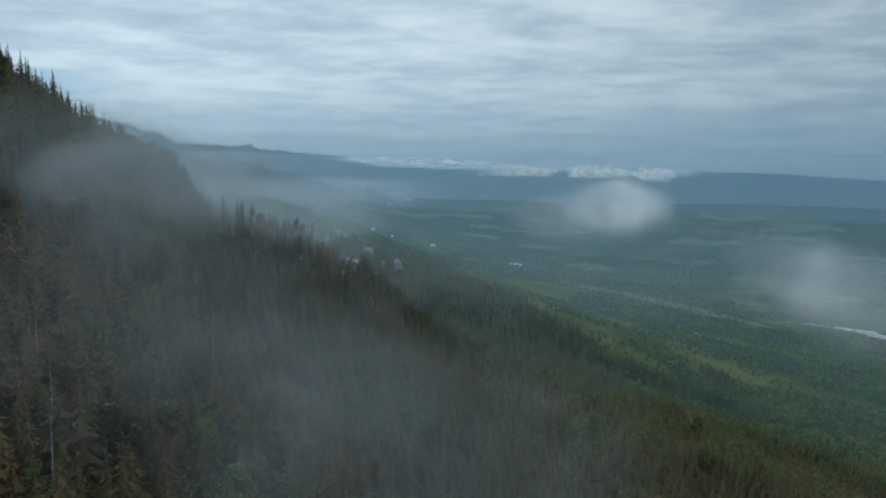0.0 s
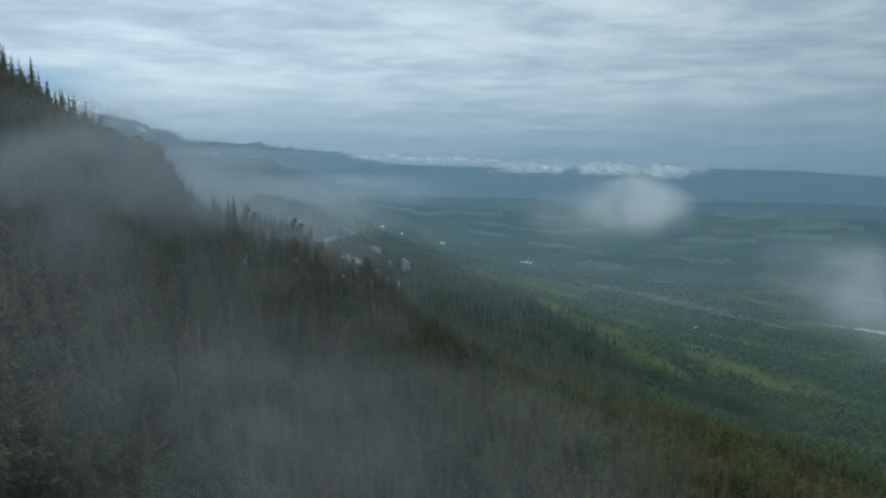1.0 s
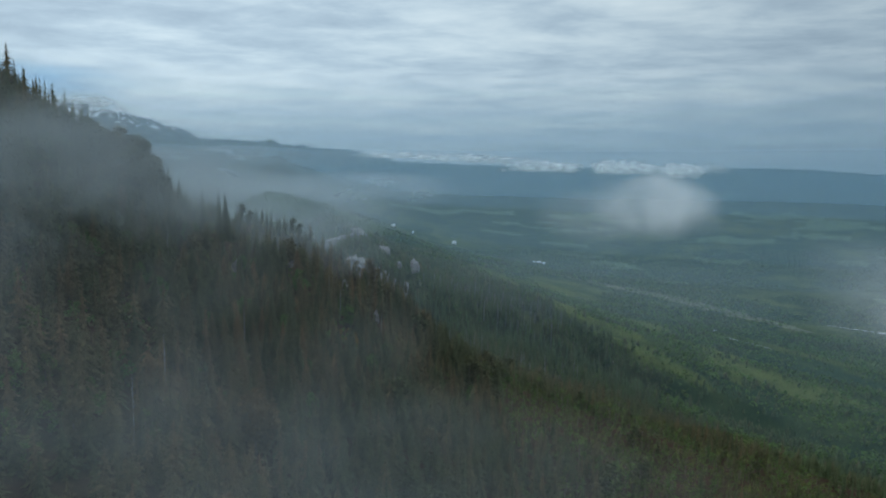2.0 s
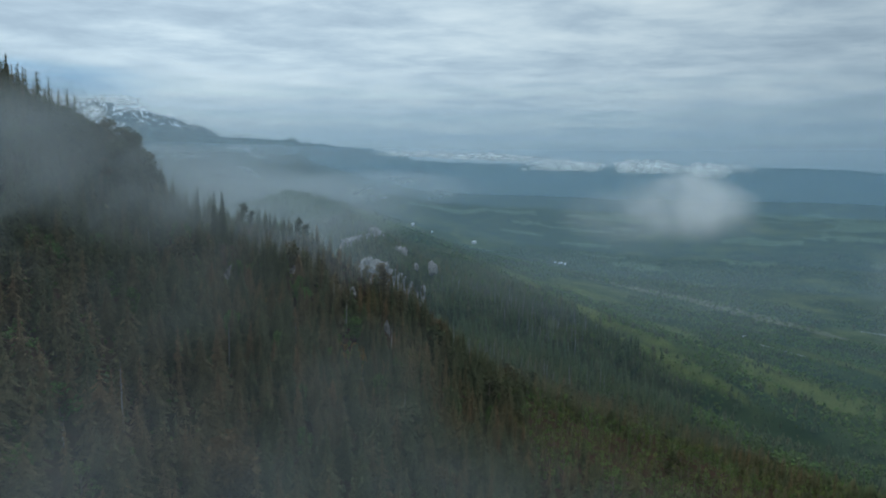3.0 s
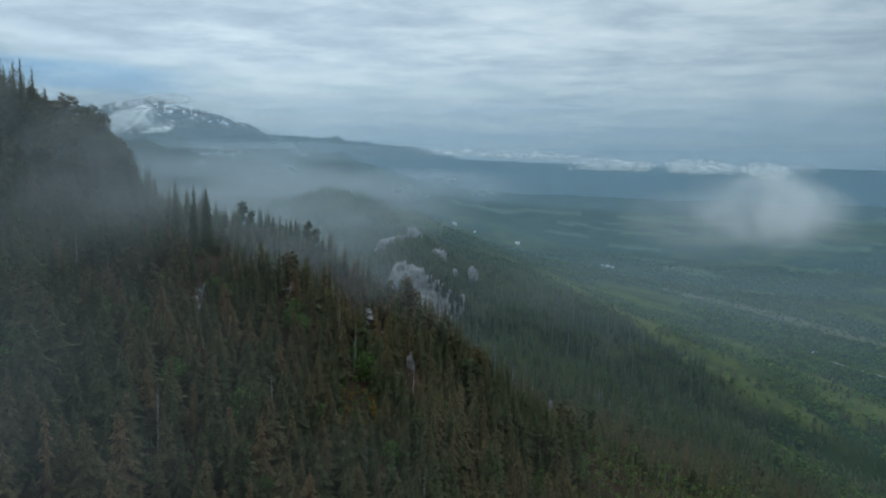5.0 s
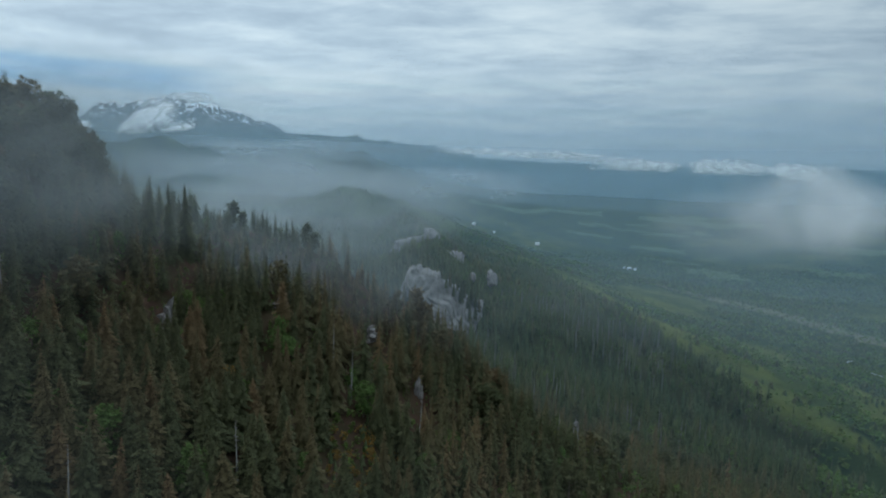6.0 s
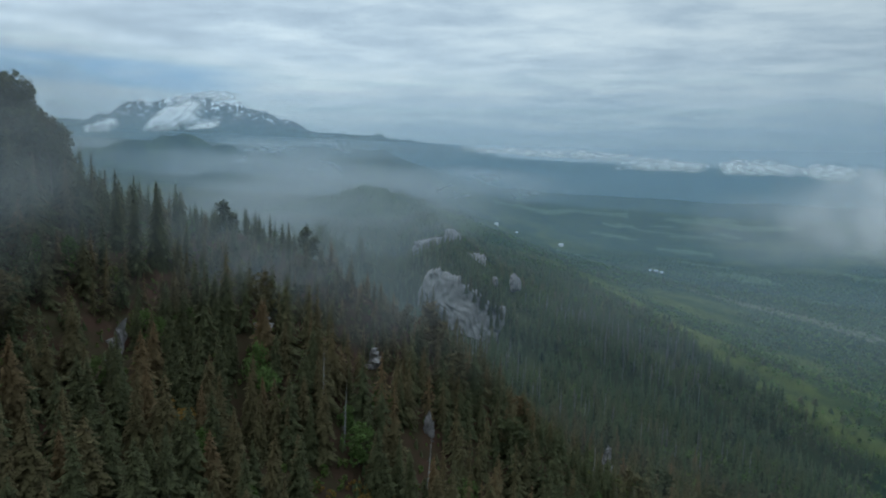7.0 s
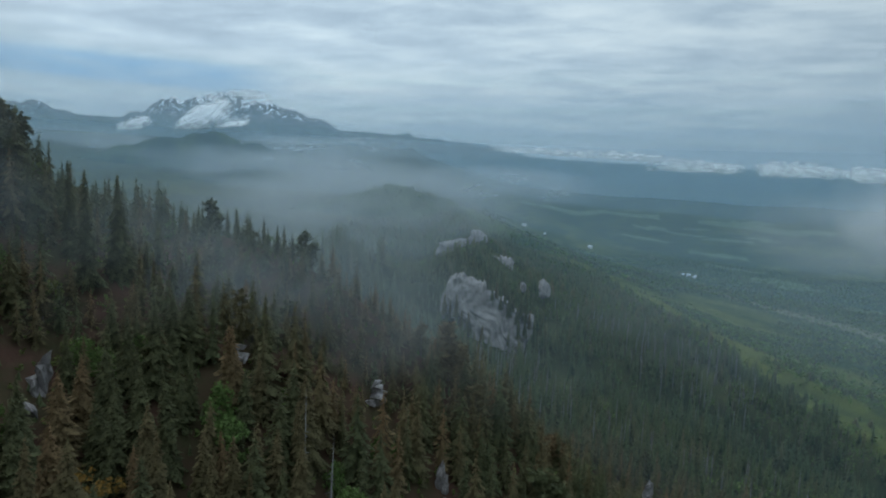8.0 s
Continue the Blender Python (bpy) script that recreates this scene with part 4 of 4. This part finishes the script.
for k, (x, y, w, h, a) in enumerate(FIELDS):
    vs = []
    for i in range(24):
        for j in range(7):
            u, v = 2 * i / 23 - 1, (2 * j / 6 - 1) * (1 - 0.25 * abs(2 * i / 23 - 1))
            px, py = u * w / 2 * (1 + 0.1 * noise.noise(Vector((v * 2, k, 0)))), v * h / 2 * (1 + 0.8 * noise.noise(Vector((u * 2.5, k, 5)))) + 0.5 * h * noise.noise(Vector((u * 1.6, k, 9)))
            ca, sa = math.cos(radians(a)), math.sin(radians(a))
            qx, qy = x + px * ca - py * sa, y + px * sa + py * ca
            vs.append((qx, qy, float(land(qx, qy)) + 2.5))
    tagged(new("field", mesh_of("field", vs, grid_faces(24, 7), FIELD, smooth=True)), "light green hayfield between dark woods", "field", kind="structure")


def box(verts, x0, x1, y0, y1, z0, z1):
    o = len(verts)
    verts += [(x0, y0, z0), (x1, y0, z0), (x1, y1, z0), (x0, y1, z0), (x0, y0, z1), (x1, y0, z1), (x1, y1, z1), (x0, y1, z1)]
    return [tuple(o + i for i in f) for f in ((0, 3, 2, 1), (4, 5, 6, 7), (0, 1, 5, 4), (1, 2, 6, 5), (2, 3, 7, 6), (3, 0, 4, 7))]


def house(x, y, long, deep, tall, turn, label):
    """A farmhouse: walls, gabled roof with eaves, windows and a door in the long front."""
    ob = tagged(new("house"), label, "house", "houses of the valley")
    ob.matrix_basis = pose(x, y, float(land(x, y)) + 0.2, 0, 0, turn)
    vs = []
    fs = box(vs, -long / 2, long / 2, -deep / 2, deep / 2, -2, tall)
    o = len(vs)
    vs += [(-long / 2, -deep / 2, tall), (-long / 2, deep / 2, tall), (-long / 2, 0, tall + deep * 0.42), (long / 2, -deep / 2, tall), (long / 2, deep / 2, tall), (long / 2, 0, tall + deep * 0.42)]
    fs += [(o, o + 1, o + 2), (o + 3, o + 5, o + 4)]
    part("wall", mesh_of("house_wall", vs, fs, PLASTER), ob)
    e, t = 0.7, 0.25
    vs = []
    for s in (-1, 1):
        for zz in (0, t):
            vs += [(-long / 2 - e, s * (deep / 2 + e), tall - e * 0.84 + zz), (long / 2 + e, s * (deep / 2 + e), tall - e * 0.84 + zz),
                   (long / 2 + e, 0, tall + deep * 0.42 + 0.05 + zz), (-long / 2 - e, 0, tall + deep * 0.42 + 0.05 + zz)]
    fs = []
    for o in (0, 8):
        fs += [(o, o + 1, o + 2, o + 3), (o + 4, o + 7, o + 6, o + 5), (o, o + 4, o + 5, o + 1), (o, o + 3, o + 7, o + 4), (o + 1, o + 5, o + 6, o + 2)]
    part("roof", mesh_of("house_roof", vs, fs, TIN), ob, "pale sheet-metal roof")
    vs = []
    fs = box(vs, -0.6, 0.6, -0.06, 0.06, 0, 1.5)
    pane = mesh_of("house_window", vs, fs, PANE)
    for k in range(4):
        w = part("window", pane, ob)
        w.location = (-long / 2 + long * (k + 0.5) / 4, -deep / 2 - 0.03, tall * 0.4)
    return ob


house(-40, 2405, 15, 10, 6, 8, "white house with a pale roof among valley woods")
house(-285, 2487, 14, 10, 6, 12, "white house at the foot of the spur")
house(-207, 2490, 8, 6, 3.5, 0, "small white house at the foot of the spur")
house(262, 2190, 12, 8, 4.5, -20, "grey-white farmhouse in the valley")
house(278, 2178, 9, 7, 4, 30, "grey-white barn beside the farmhouse")
house(247, 2204, 7, 6, 3, 10, "low grey shed beside the farmhouse")
house(432, 1095, 4.5, 3.5, 2.2, 25, "small white house at the meadow's edge")


# ---- haze, mist and cloud ----
def bank(name, x, y, z, wide, tall, deep, dense, layers, mat, label, seed, flat=0.6, category="mist", puff=0.35):
    """A body of drifting vapour: curved sheets one behind the other, leaning back, thinning towards their rims."""
    rng = np.random.RandomState(seed)
    VV, FF, S = [], [], []
    nu, nv = 24, 16
    for k in range(layers):
        oy = ((k + 0.5) / layers - 0.5) * deep
        shrink = 1 - 0.35 * abs(2 * (k + 0.5) / layers - 1)
        ox, oz = rng.uniform(-0.14, 0.14) * wide, rng.uniform(-0.12, 0.12) * tall
        o = len(VV)
        for i in range(nu):
            for j in range(nv):
                u, v = 2 * i / (nu - 1) - 1, 2 * j / (nv - 1) - 1
                wob = noise.noise(Vector((u * 1.7 + seed, v * 1.7, k * 3.1))) * puff
                r2 = min(1.0, (u * u + v * v) * (1 + wob))
                px, pz = u * wide / 2 * shrink + ox, v * tall / 2 * shrink + oz
                py = oy + 0.06 * wide * noise.noise(Vector((u * 2, v * 2, seed + k))) + flat * pz
                VV.append((px, py, pz))
                S.append(dense * min(1.0, (1 - r2) * 1.6) ** 1.3 if mat is not FAR_CLOUD else dense * min(1.0, (1 - r2) * 1.9) ** 1.2 * min(1.0, (v + 1) * 2.2))
        FF += [tuple(a + o for a in f) for f in grid_faces(nu, nv)]
        if k:
            FF.append((o, o + 1, o + 1 - nu * nv, o - nu * nv))
    ob = new(name, mesh_of(name, VV, FF, mat, [("soft", S)], True))
    ob.location = (x, y, z)
    return tagged(ob, label, category, kind="stuff")


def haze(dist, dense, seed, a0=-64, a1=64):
    """A curved half-clear sheet across the valley, its blue tint painting the haze of distance, thinning upwards."""
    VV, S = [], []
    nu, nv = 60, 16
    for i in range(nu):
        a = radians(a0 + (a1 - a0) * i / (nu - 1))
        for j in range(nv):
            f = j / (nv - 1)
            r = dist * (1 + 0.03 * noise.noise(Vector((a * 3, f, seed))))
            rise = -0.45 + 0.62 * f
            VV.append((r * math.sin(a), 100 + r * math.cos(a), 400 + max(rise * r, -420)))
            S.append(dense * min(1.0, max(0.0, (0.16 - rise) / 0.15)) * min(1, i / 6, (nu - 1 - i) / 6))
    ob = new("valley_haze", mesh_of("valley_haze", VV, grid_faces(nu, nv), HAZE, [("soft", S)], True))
    return tagged(ob, "thin blue-tinted sheet painting haze over the valley", "haze", "haze over the valley", "stuff")


# sheets one behind another build up the painted distance haze
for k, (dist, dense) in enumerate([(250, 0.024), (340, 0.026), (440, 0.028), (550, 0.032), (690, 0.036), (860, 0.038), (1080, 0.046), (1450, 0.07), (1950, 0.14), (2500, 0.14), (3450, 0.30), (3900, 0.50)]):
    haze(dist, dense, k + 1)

# low cloud over the valley
bank("low_cloud", 160, 566, 379, 104, 60, 40, 0.30, 5, CLOUD, "small white cloud floating over the valley", 5, flat=0.9, category="cloud", puff=0.7)
bank("low_cloud", 182, 562, 385, 64, 54, 30, 0.27, 4, CLOUD, "round white head of a small cloud", 15, flat=0.9, category="cloud", puff=0.8)
bank("low_cloud", 120, 560, 374, 130, 54, 30, 0.10, 3, CLOUD, "thin trailing wisp of a small cloud", 9, flat=0.9, category="cloud")
bank("low_cloud", 176, 278, 357, 92, 52, 30, 0.19, 4, CLOUD, "thin wisp of cloud below the flight path", 6, flat=0.8, category="cloud")
for k, (x, y, z, w, h, dn) in enumerate([(-330, 3020, 512, 420, 26, 0.20), (-120, 3020, 506, 520, 34, 0.26), (160, 3020, 494, 460, 30, 0.16), (360, 2980, 468, 300, 56, 0.32), (470, 2975, 464, 170, 48, 0.30),
                                         (660, 2950, 470, 170, 60, 0.34), (730, 2940, 466, 240, 62, 0.34), (820, 2925, 458, 180, 44, 0.34), (980, 2900, 462, 200, 62, 0.45), (1100, 2890, 462, 240, 40, 0.14)]):
    bank("low_cloud", x, y, z, 1.15 * w, 1.4 * h, 60, 1.7 * dn, 3, FAR_CLOUD, "white cloud bank lying along the far plateau", 60 + k, flat=1.3, category="cloud", puff=0.7)
for k, (x, z, w, h) in enumerate([(-2000, 648, 250, 220), (-1970, 632, 200, 170), (-1890, 606, 360, 84), (-2060, 606, 200, 110), (-2420, 590, 200, 90)]):
    bank("summit_cloud", x, 3000, z, w, h, 40, 1.6, 3, SUMMIT_CLOUD, "white cloud clinging below the snowy summit", 170 + k, flat=1.6, category="cloud", puff=0.6)
bank("summit_cloud", -2700, 4400, 912, 520, 110, 60, 0.55, 3, FAR_CLOUD, "thin cloud cap behind the snowy summit", 73, flat=0.9, category="cloud")

# mist over the near slope, in the gully and along the foot of the mountains
for k, (x, y, z, w, h, dp, dn) in enumerate([
        (-34, 108, 362, 54, 46, 30, 0.10), (-12, 88, 345, 84, 54, 30, 0.10), (-4, 140, 338, 110, 50, 40, 0.11), (-56, 122, 372, 50, 44, 20, 0.05), (-40, 160, 384, 50, 28, 14, 0.06), (-104, 240, 382, 70, 50, 20, 0.05), (-9, 133, 377, 26, 15, 8, 0.04), (-90, 276, 384, 56, 24, 12, 0.09), (-62, 178, 380, 50, 44, 20, 0.025), (-14, 90, 370, 40, 28, 12, 0.10),
        (-18, 190, 346, 90, 44, 30, 0.03), (-32, 150, 364, 60, 38, 16, 0.03), (-96, 174, 396, 84, 46, 30, 0.32), (-98, 152, 405, 60, 40, 20, 0.18), (-58, 98, 382, 54, 60, 20, 0.09), (-80, 226, 398, 64, 40, 24, 0.18), (-106, 252, 398, 58, 38, 20, 0.18),
        (-124, 228, 400, 90, 60, 30, 0.19), (-160, 246, 411, 100, 38, 30, 0.25), (-120, 262, 394, 80, 34, 20, 0.14), (-84, 300, 376, 90, 34, 16, 0.14), (-56, 312, 370, 80, 36, 16, 0.08),
        (-30, 322, 356, 60, 30, 16, 0.02)]):
    bank("mist_bank", x, y, z, w, h, dp, dn, 3, WISP if y > 270 else MIST, "grey mist drifting over the conifer slope", 80 + k)
for k, (x, y, z, w, h, dp, dn) in enumerate([
        (-110, 400, 358, 170, 70, 50, 0.05), (-230, 520, 340, 240, 90, 60, 0.10), (-310, 900, 345, 600, 130, 120, 0.13), (-2250, 2500, 462, 1100, 160, 150, 0.36), (-480, 1200, 350, 620, 120, 160, 0.22), (-600, 1270, 345, 300, 100, 80, 0.22),
        (-780, 1750, 368, 900, 140, 200, 0.28), (-1150, 2250, 400, 1300, 170, 200, 0.32), (-1300, 3000, 500, 1900, 170, 200, 0.34), (-420, 2300, 372, 900, 150, 200, 0.34),
        (300, 860, 250, 420, 120, 160, 0.02), (520, 1250, 190, 600, 130, 200, 0.02), (60, 640, 300, 300, 90, 100, 0.04), (950, 1500, 170, 700, 130, 200, 0.03)]):
    bank("mist_bank", x, y, z, w, h, dp, dn, 3, FAR_MIST, "pale mist lying along the foot of the mountains", 100 + k)
